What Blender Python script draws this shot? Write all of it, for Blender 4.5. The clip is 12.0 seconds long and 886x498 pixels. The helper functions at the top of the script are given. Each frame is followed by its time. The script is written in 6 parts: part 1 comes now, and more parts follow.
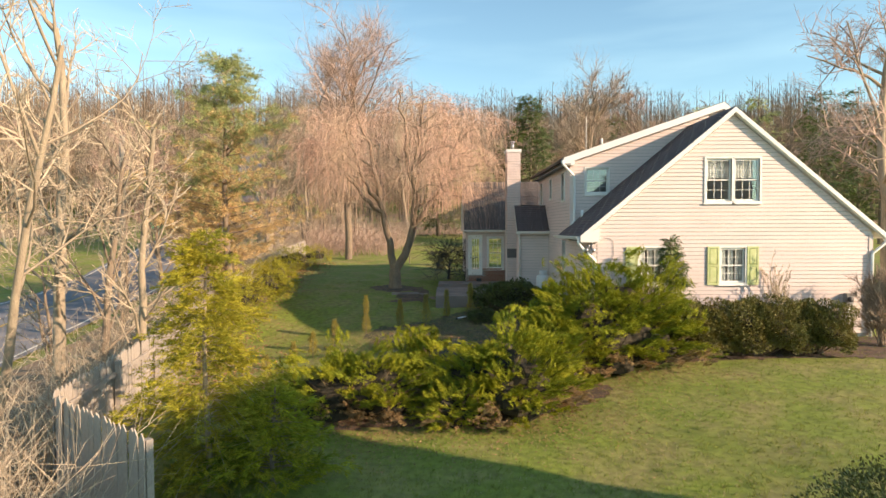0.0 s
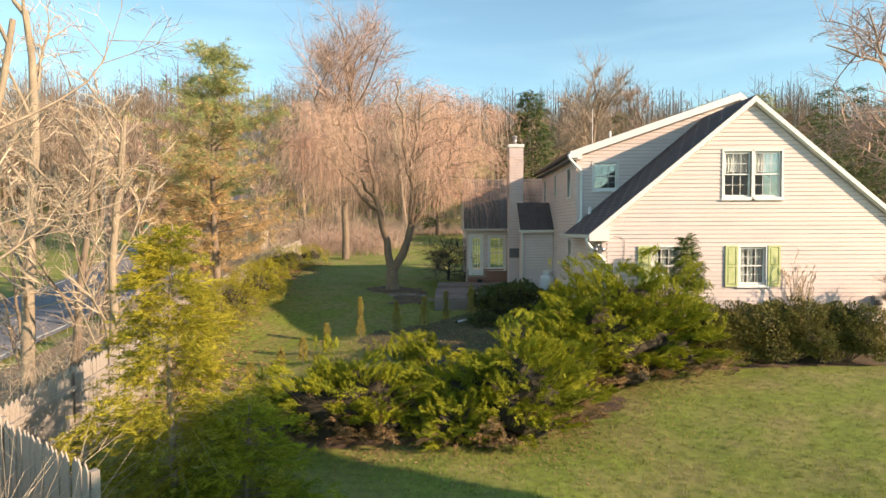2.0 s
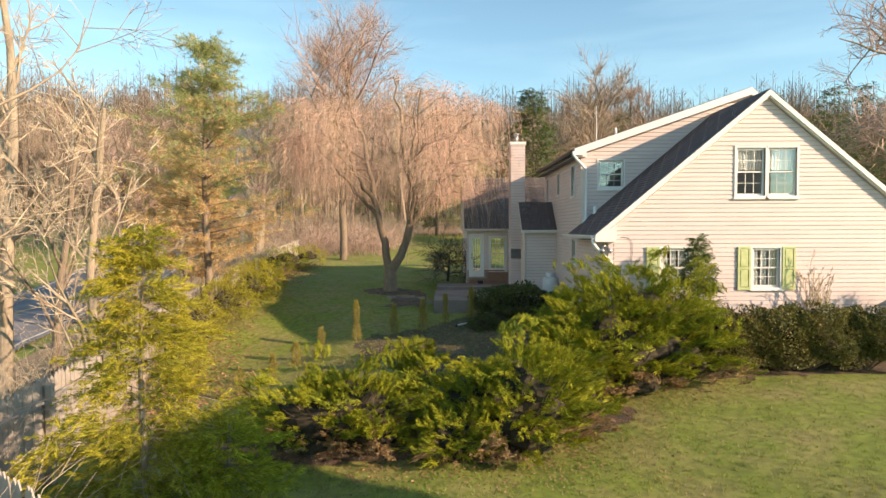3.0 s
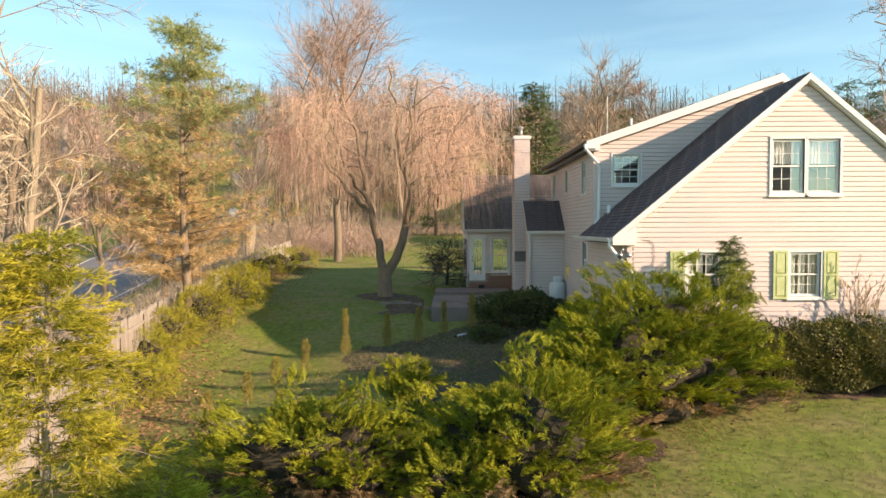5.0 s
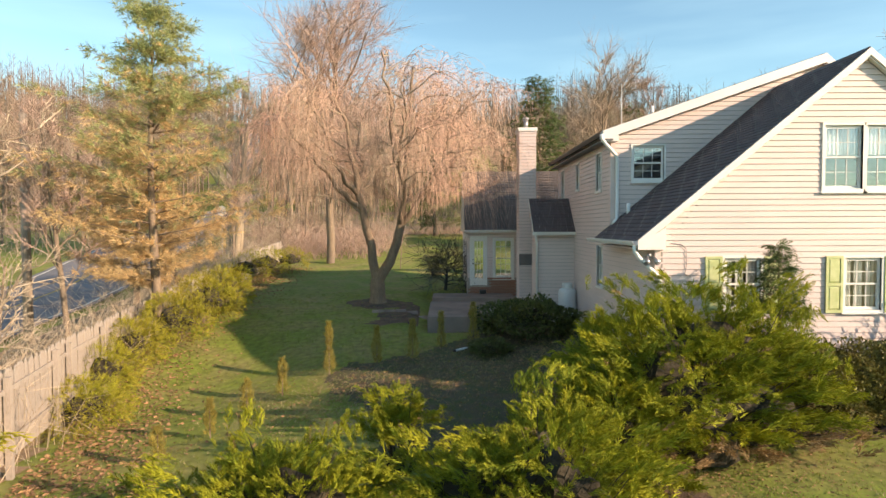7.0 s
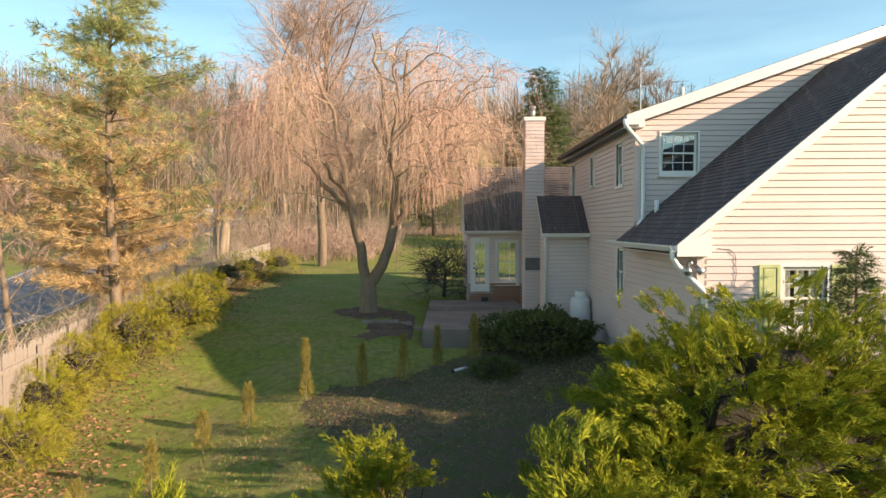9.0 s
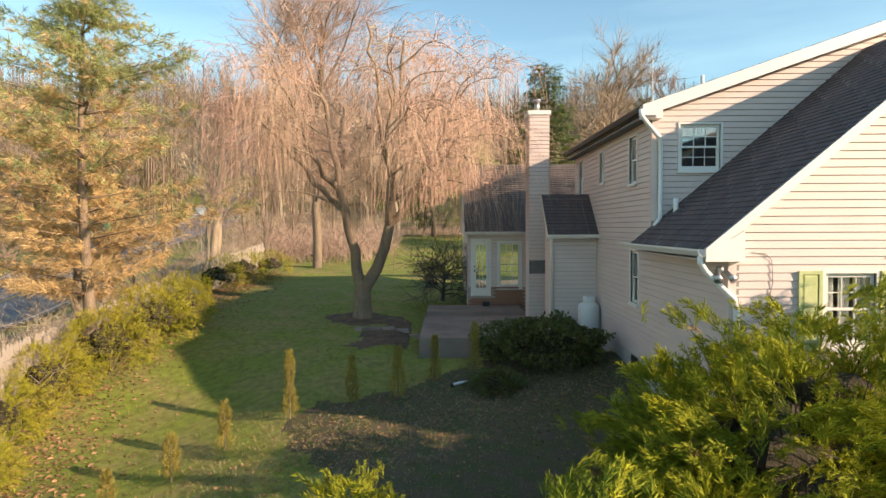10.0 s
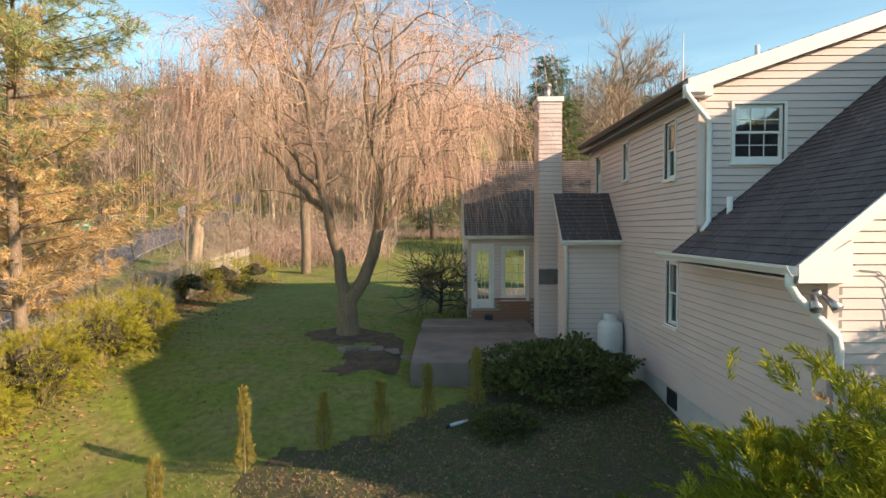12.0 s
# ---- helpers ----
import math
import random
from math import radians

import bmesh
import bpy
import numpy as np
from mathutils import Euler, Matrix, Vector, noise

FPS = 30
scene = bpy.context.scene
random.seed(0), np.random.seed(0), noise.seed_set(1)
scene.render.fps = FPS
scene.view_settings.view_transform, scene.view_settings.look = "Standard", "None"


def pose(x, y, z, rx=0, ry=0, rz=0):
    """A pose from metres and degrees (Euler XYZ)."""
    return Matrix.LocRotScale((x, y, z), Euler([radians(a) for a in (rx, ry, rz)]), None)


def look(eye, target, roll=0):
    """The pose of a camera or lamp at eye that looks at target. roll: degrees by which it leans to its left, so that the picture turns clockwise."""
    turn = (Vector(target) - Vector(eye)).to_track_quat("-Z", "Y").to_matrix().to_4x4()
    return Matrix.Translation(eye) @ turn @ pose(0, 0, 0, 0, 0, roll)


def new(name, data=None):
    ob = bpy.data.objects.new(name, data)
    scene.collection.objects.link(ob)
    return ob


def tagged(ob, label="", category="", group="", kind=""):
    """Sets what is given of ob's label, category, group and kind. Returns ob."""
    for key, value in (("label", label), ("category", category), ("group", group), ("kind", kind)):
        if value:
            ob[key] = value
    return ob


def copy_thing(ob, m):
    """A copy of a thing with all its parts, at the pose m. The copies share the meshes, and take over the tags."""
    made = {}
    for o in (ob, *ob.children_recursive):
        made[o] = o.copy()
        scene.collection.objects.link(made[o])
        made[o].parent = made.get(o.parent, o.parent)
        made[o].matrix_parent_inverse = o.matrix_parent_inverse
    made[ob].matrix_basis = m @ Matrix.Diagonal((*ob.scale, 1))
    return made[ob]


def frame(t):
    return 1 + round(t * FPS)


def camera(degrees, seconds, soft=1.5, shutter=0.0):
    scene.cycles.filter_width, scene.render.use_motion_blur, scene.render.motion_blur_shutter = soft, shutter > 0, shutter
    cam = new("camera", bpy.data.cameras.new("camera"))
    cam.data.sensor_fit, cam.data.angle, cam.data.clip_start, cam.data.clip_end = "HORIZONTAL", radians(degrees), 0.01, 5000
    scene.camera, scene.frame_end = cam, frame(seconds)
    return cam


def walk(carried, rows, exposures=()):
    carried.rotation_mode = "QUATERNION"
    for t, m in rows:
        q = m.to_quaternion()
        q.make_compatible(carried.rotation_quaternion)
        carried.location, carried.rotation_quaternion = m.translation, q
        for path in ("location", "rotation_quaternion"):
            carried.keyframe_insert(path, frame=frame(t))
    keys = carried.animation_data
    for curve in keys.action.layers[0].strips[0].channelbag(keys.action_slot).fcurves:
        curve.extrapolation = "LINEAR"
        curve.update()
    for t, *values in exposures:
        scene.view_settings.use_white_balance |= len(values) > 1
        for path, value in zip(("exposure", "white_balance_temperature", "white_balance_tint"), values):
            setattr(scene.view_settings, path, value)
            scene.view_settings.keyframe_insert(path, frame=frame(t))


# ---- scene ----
cam = camera(72.0, 12.0)
PATH = [
    (0, (-0.583, 0.059, 2.746), (-0.630, 10.059, 2.411), -0.24),
    (0.5, (-0.576, 0.360, 2.713), (-0.624, 10.360, 2.380), -0.24),
    (1, (-0.568, 0.673, 2.693), (-0.617, 10.673, 2.360), -0.24),
    (1.5, (-0.559, 1.010, 2.682), (-0.609, 11.010, 2.349), -0.24),
    (2, (-0.549, 1.377, 2.680), (-0.599, 11.377, 2.345), -0.24),
    (2.5, (-0.538, 1.776, 2.684), (-0.589, 11.776, 2.348), -0.24),
    (3, (-0.527, 2.208, 2.693), (-0.577, 12.208, 2.354), -0.24),
    (5, (-0.471, 4.207, 2.748), (-0.522, 14.207, 2.398), -0.24),
    (5.5, (-0.454, 4.756, 2.762), (-0.506, 14.756, 2.409), -0.24),
    (6, (-0.437, 5.318, 2.776), (-0.489, 15.318, 2.419), -0.24),
    (6.5, (-0.419, 5.891, 2.787), (-0.471, 15.891, 2.429), -0.24),
    (7, (-0.400, 6.474, 2.797), (-0.452, 16.474, 2.436), -0.24),
    (9, (-0.316, 8.913, 2.826), (-0.372, 18.913, 2.462), -0.24),
    (9.5, (-0.292, 9.553, 2.833), (-0.350, 19.553, 2.469), -0.24),
    (10, (-0.268, 10.205, 2.841), (-0.328, 20.205, 2.480), -0.24),
    (10.5, (-0.243, 10.867, 2.852), (-0.306, 20.867, 2.494), -0.24),
    (11, (-0.218, 11.535, 2.867), (-0.283, 21.535, 2.513), -0.24),
    (11.5, (-0.191, 12.200, 2.888), (-0.259, 22.200, 2.539), -0.24),
    (12, (-0.164, 12.848, 2.915), (-0.235, 22.848, 2.574), -0.24),
]
walk(cam, [(t, look(eye, target, roll)) for t, eye, target, roll in PATH], exposures=((0.0, 0.86, 6950, 16), (12.0, 0.86, 6950, 16)))

# ---- light ----
SUN_EL, SUN_AZ = radians(21.0), math.atan2(-0.43, 0.88)
world = bpy.data.worlds.new("world")
scene.world = world
world.use_nodes = True
_n = world.node_tree.nodes
sky = _n.new("ShaderNodeTexSky")
sky.sky_type, sky.sun_disc = "NISHITA", False
sky.sun_elevation = SUN_EL
sky.sun_rotation = math.pi / 2 - SUN_AZ
sky.air_density, sky.dust_density, sky.ozone_density = 1.0, 0.15, 1.2
_l = world.node_tree.links
_co, _mp, _cl, _rm, _mx = [_n.new("ShaderNode" + k) for k in ("TexCoord", "Mapping", "TexNoise", "MapRange", "Mix")]
_mp.inputs["Scale"].default_value = (1.0, 1.0, 7.0)
_cl.inputs["Scale"].default_value, _cl.inputs["Detail"].default_value = 2.2, 5
_rm.inputs["From Min"].default_value, _rm.inputs["From Max"].default_value, _rm.inputs["To Max"].default_value = 0.45, 0.8, 0.12
_mx.data_type = "RGBA"
_mx.inputs["B"].default_value = (7.5, 8.6, 8.8, 1)
_l.new(_co.outputs["Generated"], _mp.inputs["Vector"])
_l.new(_mp.outputs["Vector"], _cl.inputs["Vector"])
_l.new(_cl.outputs["Fac"], _rm.inputs["Value"])
_l.new(_rm.outputs["Result"], _mx.inputs["Factor"])
_l.new(sky.outputs["Color"], _mx.inputs["A"])
_hue = _n.new("ShaderNodeMix")
_hue.data_type, _hue.blend_type = "RGBA", "MULTIPLY"
_hue.inputs["Factor"].default_value, _hue.inputs["B"].default_value = 1.0, (0.92, 1.16, 1.10, 1)
_l.new(_mx.outputs["Result"], _hue.inputs["A"])
_l.new(_hue.outputs["Result"], _n["Background"].inputs["Color"])
_n["Background"].inputs["Strength"].default_value = 0.12
sun_data = bpy.data.lights.new("sun", "SUN")
sun_data.energy, sun_data.angle, sun_data.color = 5.0, radians(0.6), (1.0, 0.78, 0.56)
sun = new("sun", sun_data)
sun_from = Vector((math.cos(SUN_AZ) * math.cos(SUN_EL), math.sin(SUN_AZ) * math.cos(SUN_EL), math.sin(SUN_EL)))
sun.matrix_world = look(sun_from * 60, (0, 0, 0))

# ---- materials ----


def mat(name, base, rough=0.8, metal=0.0, vary=0.15, scale=6.0, fine=60.0, bump=0.0, second=None, island=0.0, stretch=(1, 1, 1), spec=0.5, transl=0.0, patch=0.5):
    """A surface with two scales of variation, bump and, where asked, a random tone for each island."""
    m = bpy.data.materials.new(name)
    m.use_nodes = True
    nt = m.node_tree
    N, L = nt.nodes, nt.links
    b = N["Principled BSDF"]
    b.inputs["Roughness"].default_value, b.inputs["Metallic"].default_value = rough, metal
    b.inputs["Specular IOR Level"].default_value = spec
    co = N.new("ShaderNodeTexCoord")
    mp = N.new("ShaderNodeMapping")
    mp.inputs["Scale"].default_value = stretch
    L.new(co.outputs["Object"], mp.inputs["Vector"])
    big, small = N.new("ShaderNodeTexNoise"), N.new("ShaderNodeTexNoise")
    for node, s, d in ((big, scale, 4), (small, fine, 3)):
        node.inputs["Scale"].default_value, node.inputs["Detail"].default_value = s, d
        L.new(mp.outputs["Vector"], node.inputs["Vector"])
    mix = N.new("ShaderNodeMix")
    mix.data_type = "RGBA"
    second = second or tuple(c * (1 - 2 * vary) for c in base)
    mix.inputs["A"].default_value, mix.inputs["B"].default_value = (*base, 1), (*second, 1)
    ramp = N.new("ShaderNodeMapRange")
    ramp.inputs["From Min"].default_value, ramp.inputs["From Max"].default_value = patch - 0.15, patch + 0.2
    L.new(big.outputs["Fac"], ramp.inputs["Value"])
    L.new(ramp.outputs["Result"], mix.inputs["Factor"])
    tone = N.new("ShaderNodeMapRange")
    tone.inputs["From Min"].default_value, tone.inputs["From Max"].default_value = 0.25, 0.75
    tone.inputs["To Min"].default_value, tone.inputs["To Max"].default_value = 1 - vary, 1 + vary
    L.new(small.outputs["Fac"], tone.inputs["Value"])
    value = tone.outputs["Result"]
    if island:
        geo = N.new("ShaderNodeNewGeometry")
        rnd = N.new("ShaderNodeMapRange")
        rnd.inputs["To Min"].default_value, rnd.inputs["To Max"].default_value = 1 - island, 1 + island
        L.new(geo.outputs["Random Per Island"], rnd.inputs["Value"])
        mul = N.new("ShaderNodeMath")
        mul.operation = "MULTIPLY"
        L.new(value, mul.inputs[0])
        L.new(rnd.outputs["Result"], mul.inputs[1])
        value = mul.outputs["Value"]
    hsv = N.new("ShaderNodeHueSaturation")
    L.new(mix.outputs["Result"], hsv.inputs["Color"])
    L.new(value, hsv.inputs["Value"])
    L.new(hsv.outputs["Color"], b.inputs["Base Color"])
    if bump:
        bp = N.new("ShaderNodeBump")
        bp.inputs["Strength"].default_value, bp.inputs["Distance"].default_value = bump, 0.02
        L.new(small.outputs["Fac"], bp.inputs["Height"])
        L.new(bp.outputs["Normal"], b.inputs["Normal"])
    if transl:
        tr = N.new("ShaderNodeBsdfTranslucent")
        L.new(hsv.outputs["Color"], tr.inputs["Color"])
        ms = N.new("ShaderNodeMixShader")
        ms.inputs["Fac"].default_value = transl
        L.new(b.outputs["BSDF"], ms.inputs[1])
        L.new(tr.outputs["BSDF"], ms.inputs[2])
        L.new(ms.outputs["Shader"], N["Material Output"].inputs["Surface"])
    return m


M_SIDING = mat("cream_vinyl_siding", (0.68, 0.565, 0.525), 0.55, vary=0.05, scale=0.7, fine=25, second=(0.62, 0.515, 0.48), stretch=(1, 1, 4))
M_TRIM = mat("white_trim", (0.80, 0.78, 0.74), 0.45, vary=0.03, scale=2, fine=30)
M_SHINGLE = mat("dark_shingle", (0.115, 0.088, 0.088), 0.9, vary=0.3, scale=3, fine=45, bump=0.5, second=(0.085, 0.066, 0.068), island=0.15)
M_SHINGLE_OLD = mat("weathered_shingle", (0.125, 0.10, 0.088), 0.9, vary=0.3, scale=2, fine=40, bump=0.5, second=(0.09, 0.075, 0.068), island=0.2)
M_SHUTTER = mat("pale_green_paint", (0.55, 0.58, 0.29), 0.6, vary=0.06, scale=5, fine=50, second=(0.42, 0.48, 0.2))
M_BRICK = mat("red_brick", (0.36, 0.17, 0.11), 0.9, vary=0.2, scale=8, fine=80, bump=0.4, island=0.25)
M_MORTAR = mat("mortar", (0.38, 0.34, 0.30), 0.95, vary=0.1, scale=8, fine=80, bump=0.3)
M_CONCRETE = mat("concrete", (0.29, 0.22, 0.185), 0.9, vary=0.12, scale=1.2, fine=40, bump=0.3, second=(0.18, 0.145, 0.125))
M_FOUNDATION = mat("foundation_paint", (0.55, 0.54, 0.52), 0.85, vary=0.08, scale=2, fine=40, bump=0.2)
M_TANK = mat("white_enamel", (0.70, 0.70, 0.69), 0.35, vary=0.04, scale=3, fine=20)
M_DARK = mat("dark_metal", (0.03, 0.03, 0.032), 0.5, vary=0.1)
M_STEEL = mat("galvanised_steel", (0.45, 0.45, 0.46), 0.4, 0.9, vary=0.08)
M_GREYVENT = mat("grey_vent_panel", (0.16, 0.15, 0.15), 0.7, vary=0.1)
M_CURTAIN = mat("white_curtain", (0.70, 0.69, 0.66), 0.9, vary=0.08, scale=14, fine=60, stretch=(3, 3, 0.3))
M_INTERIOR = mat("interior_wall", (0.30, 0.28, 0.25), 0.9, vary=0.05)
M_FENCE = mat("weathered_fence_wood", (0.36, 0.31, 0.26), 0.9, vary=0.22, scale=2, fine=30, stretch=(3, 3, 0.4), second=(0.30, 0.26, 0.225), bump=0.4, island=0.22)
M_ASPHALT = mat("asphalt", (0.2, 0.195, 0.205), 0.9, vary=0.15, scale=0.6, fine=30, bump=0.2)
M_LINE = mat("road_paint", (0.65, 0.63, 0.55), 0.7, vary=0.1)
M_YELLOW = mat("yellow_road_paint", (0.55, 0.36, 0.05), 0.7, vary=0.1)
M_BARK = mat("grey_brown_bark", (0.25, 0.19, 0.13), 0.95, vary=0.25, scale=3, fine=22, bump=0.8, stretch=(2, 2, 0.5), second=(0.17, 0.13, 0.10))
M_BARK_PALE = mat("pale_bark", (0.36, 0.29, 0.2), 0.95, vary=0.2, scale=3, fine=22, bump=0.7, stretch=(2, 2, 0.5), second=(0.25, 0.2, 0.145))
M_TWIG = mat("bare_twig", (0.42, 0.32, 0.24), 0.95, vary=0.15, island=0.3)
M_TWIG_PALE = mat("pale_twig", (0.52, 0.42, 0.3), 0.95, vary=0.15, island=0.3)
M_TWIG_RED = mat("budding_twig", (0.46, 0.325, 0.26), 0.95, vary=0.15, island=0.3)
M_WILLOW = mat("willow_strand", (0.66, 0.405, 0.31), 0.85, vary=0.2, scale=0.35, fine=5, second=(0.52, 0.40, 0.27), island=0.4, transl=0.15)
M_WBARK = mat("willow_bark", (0.28, 0.20, 0.13), 0.95, vary=0.25, scale=3, fine=20, bump=0.9, stretch=(2, 2, 0.4), second=(0.19, 0.14, 0.10))
M_JUNIPER = mat("juniper_foliage", (0.33, 0.33, 0.022), 0.75, vary=0.2, scale=1.6, fine=9, second=(0.12, 0.165, 0.014), island=0.35, transl=0.12, spec=0.2)
M_JUNIPER_DRY = mat("dry_juniper", (0.34, 0.22, 0.1), 0.85, vary=0.2, scale=2, fine=12, second=(0.24, 0.17, 0.08), island=0.35, transl=0.15)
M_CEDAR = mat("yellow_green_cedar", (0.42, 0.37, 0.04), 0.75, vary=0.2, scale=1.2, fine=9, second=(0.27, 0.28, 0.035), island=0.35, transl=0.3, spec=0.2)
M_ARB = mat("young_arborvitae", (0.36, 0.3, 0.06), 0.8, vary=0.2, scale=2, fine=12, second=(0.25, 0.21, 0.05), island=0.3, transl=0.2)
M_HEDGE = mat("hedge_leaf", (0.12, 0.125, 0.026), 0.6, vary=0.2, scale=2, fine=14, second=(0.2, 0.165, 0.04), island=0.45, transl=0.15)
M_SHRUB = mat("broadleaf_shrub", (0.075, 0.10, 0.02), 0.65, vary=0.2, scale=2, fine=14, second=(0.12, 0.12, 0.03), island=0.5, transl=0.15)
M_YEW = mat("bright_hedge_foliage", (0.29, 0.29, 0.016), 0.75, vary=0.2, scale=0.8, fine=9, second=(0.34, 0.29, 0.03), island=0.35, transl=0.25)
M_PINE = mat("pine_needles", (0.34, 0.39, 0.16), 0.75, vary=0.2, scale=0.5, fine=5, second=(0.40, 0.40, 0.15), island=0.35, transl=0.3)
M_PINE_DRY = mat("dead_pine_needles", (0.70, 0.49, 0.25), 0.85, vary=0.2, scale=0.5, fine=5, second=(0.52, 0.38, 0.18), island=0.35, transl=0.35)
M_SPRUCE = mat("spruce_needles", (0.075, 0.115, 0.03), 0.75, vary=0.2, scale=0.6, fine=5, second=(0.12, 0.15, 0.035), island=0.4, transl=0.1)
M_BLADE = mat("grass_blade", (0.155, 0.24, 0.02), 0.7, vary=0.2, scale=0.35, fine=3, second=(0.24, 0.235, 0.04), island=0.4, transl=0.3)
M_STRAW = mat("straw_blade", (0.40, 0.33, 0.17), 0.85, vary=0.2, scale=0.5, fine=6, second=(0.30, 0.24, 0.12), island=0.35)
M_LITTER = mat("dead_leaf", (0.30, 0.17, 0.085), 0.9, vary=0.2, scale=2, fine=20, second=(0.24, 0.14, 0.07), island=0.45)
M_GREEN_SIGN = mat("green_sign_paint", (0.02, 0.30, 0.17), 0.5, vary=0.05)
M_WHITE_SIGN = mat("white_sign_paint", (0.78, 0.78, 0.76), 0.5, vary=0.05)
M_POLE = mat("utility_pole_wood", (0.38, 0.31, 0.24), 0.95, vary=0.2, scale=3, fine=20, bump=0.5, stretch=(2, 2, 0.3))
M_MULCH = mat("mulch", (0.075, 0.052, 0.038), 0.95, vary=0.3, scale=3, fine=45, bump=0.9, second=(0.16, 0.10, 0.06))
# near-black for the shade painted inside bushes; juniper branches share it
M_INNER_SHADE = mat("inner_shade_and_twigs", (0.055, 0.045, 0.026), 0.95, vary=0.3, scale=6, fine=40, bump=0.9)
M_BED = mat("bare_bed_soil", (0.095, 0.072, 0.045), 0.95, vary=0.4, scale=2.5, fine=30, bump=0.9, second=(0.055, 0.072, 0.018), patch=0.50)
M_FOREST = mat("woodland_floor", (0.30, 0.19, 0.11), 0.95, vary=0.25, scale=0.25, fine=6, bump=0.6, second=(0.22, 0.16, 0.09))
M_BROWN = mat("brown_metal", (0.10, 0.08, 0.07), 0.5, vary=0.05)

M_GLASS = bpy.data.materials.new("window_glass")
M_GLASS.use_nodes = True
_b = M_GLASS.node_tree.nodes["Principled BSDF"]
_b.inputs["Transmission Weight"].default_value, _b.inputs["Roughness"].default_value = 1.0, 0.02
_b.inputs["IOR"].default_value, _b.inputs["Base Color"].default_value = 2.1, (0.80, 0.90, 0.93, 1)


# ---- shaping tools ----


class Cloud:
    """Gathers vertices and faces for one mesh."""

    def __init__(self):
        self.v, self.f, self.count = [], [], 0
        self.flat, self.sizes = [], []

    def add(self, verts, faces):
        verts = np.asarray(verts, float).reshape(-1, 3)
        self.v.append(verts)
        self.f.extend(tuple(i + self.count for i in f) for f in faces)
        self.count += len(verts)

    def box(self, a, b):
        (x0, y0, z0), (x1, y1, z1) = a, b
        self.add([(x0, y0, z0), (x1, y0, z0), (x1, y1, z0), (x0, y1, z0), (x0, y0, z1), (x1, y0, z1), (x1, y1, z1), (x0, y1, z1)],
                 [(0, 3, 2, 1), (4, 5, 6, 7), (0, 1, 5, 4), (1, 2, 6, 5), (2, 3, 7, 6), (3, 0, 4, 7)])

    def prism(self, corners, offset):
        """A flat polygon thickened by offset."""
        c = np.asarray(corners, float)
        n = len(c)
        faces = [tuple(range(n))[::-1], tuple(range(n, 2 * n))] + [(i, (i + 1) % n, n + (i + 1) % n, n + i) for i in range(n)]
        self.add(np.vstack([c, c + np.asarray(offset, float)]), faces)

    def tube(self, pts, radii, sides=5, cap=True):
        pts = np.asarray(pts, float)
        n = len(pts)
        tan = np.gradient(pts, axis=0)
        tan /= np.linalg.norm(tan, axis=1)[:, None] + 1e-9
        ref = np.array((0.31, 0.17, 0.94)) if abs(tan[0][2]) < 0.9 else np.array((1.0, 0.1, 0.0))
        u = np.cross(tan, ref)
        u /= np.linalg.norm(u, axis=1)[:, None] + 1e-9
        w = np.cross(tan, u)
        a = np.arange(sides) * 2 * np.pi / sides
        ring = u[:, None, :] * np.cos(a)[None, :, None] + w[:, None, :] * np.sin(a)[None, :, None]
        verts = (pts[:, None, :] + ring * np.asarray(radii, float)[:, None, None]).reshape(-1, 3)
        faces = [(i * sides + j, i * sides + (j + 1) % sides, (i + 1) * sides + (j + 1) % sides, (i + 1) * sides + j) for i in range(n - 1) for j in range(sides)]
        if cap:
            faces += [tuple(range(sides))[::-1], tuple(range((n - 1) * sides, n * sides))]
        self.add(verts, faces)

    def stamp(self, verts, faces, mats):
        """The template at each of many 4 x 4 poses."""
        verts = np.asarray(verts, float)
        mats = np.asarray(mats, float)
        n, k = len(mats), len(verts)
        if not n:
            return
        out = np.einsum("nij,kj->nki", mats[:, :3, :3], verts) + mats[:, None, :3, 3]
        flat = np.array([i for f in faces for i in f], int)
        sizes = np.array([len(f) for f in faces], int)
        self.flat.append((flat[None, :] + (self.count + np.arange(n) * k)[:, None]).ravel())
        self.sizes.append(np.tile(sizes, n))
        self.v.append(out.reshape(-1, 3))
        self.count += n * k

    def strands(self, P, R):
        """Many thin three-sided tapering stems at once. P: stems x points x 3; R: a radius for each point."""
        P = np.asarray(P, float)
        n, k, _ = P.shape
        R = np.broadcast_to(np.asarray(R, float), (n, k))
        tan = np.gradient(P, axis=1)
        tan /= np.linalg.norm(tan, axis=2)[..., None] + 1e-9
        u = np.cross(tan, np.array((0.71, -0.62, 0.13)))
        u /= np.linalg.norm(u, axis=2)[..., None] + 1e-9
        w = np.cross(tan, u)
        a = np.arange(3) * 2 * np.pi / 3
        ring = u[:, :, None] * np.cos(a)[:, None] + w[:, :, None] * np.sin(a)[:, None]
        V = P[:, :, None] + ring * R[:, :, None, None]
        flat = np.array([q for i in range(k - 1) for j in range(3) for q in (i * 3 + j, i * 3 + (j + 1) % 3, i * 3 + 3 + (j + 1) % 3, i * 3 + 3 + j)])
        self.flat.append((flat[None] + (self.count + np.arange(n) * 3 * k)[:, None]).ravel())
        self.sizes.append(np.full(n * (k - 1) * 3, 4))
        self.v.append(V.reshape(-1, 3))
        self.count += n * 3 * k

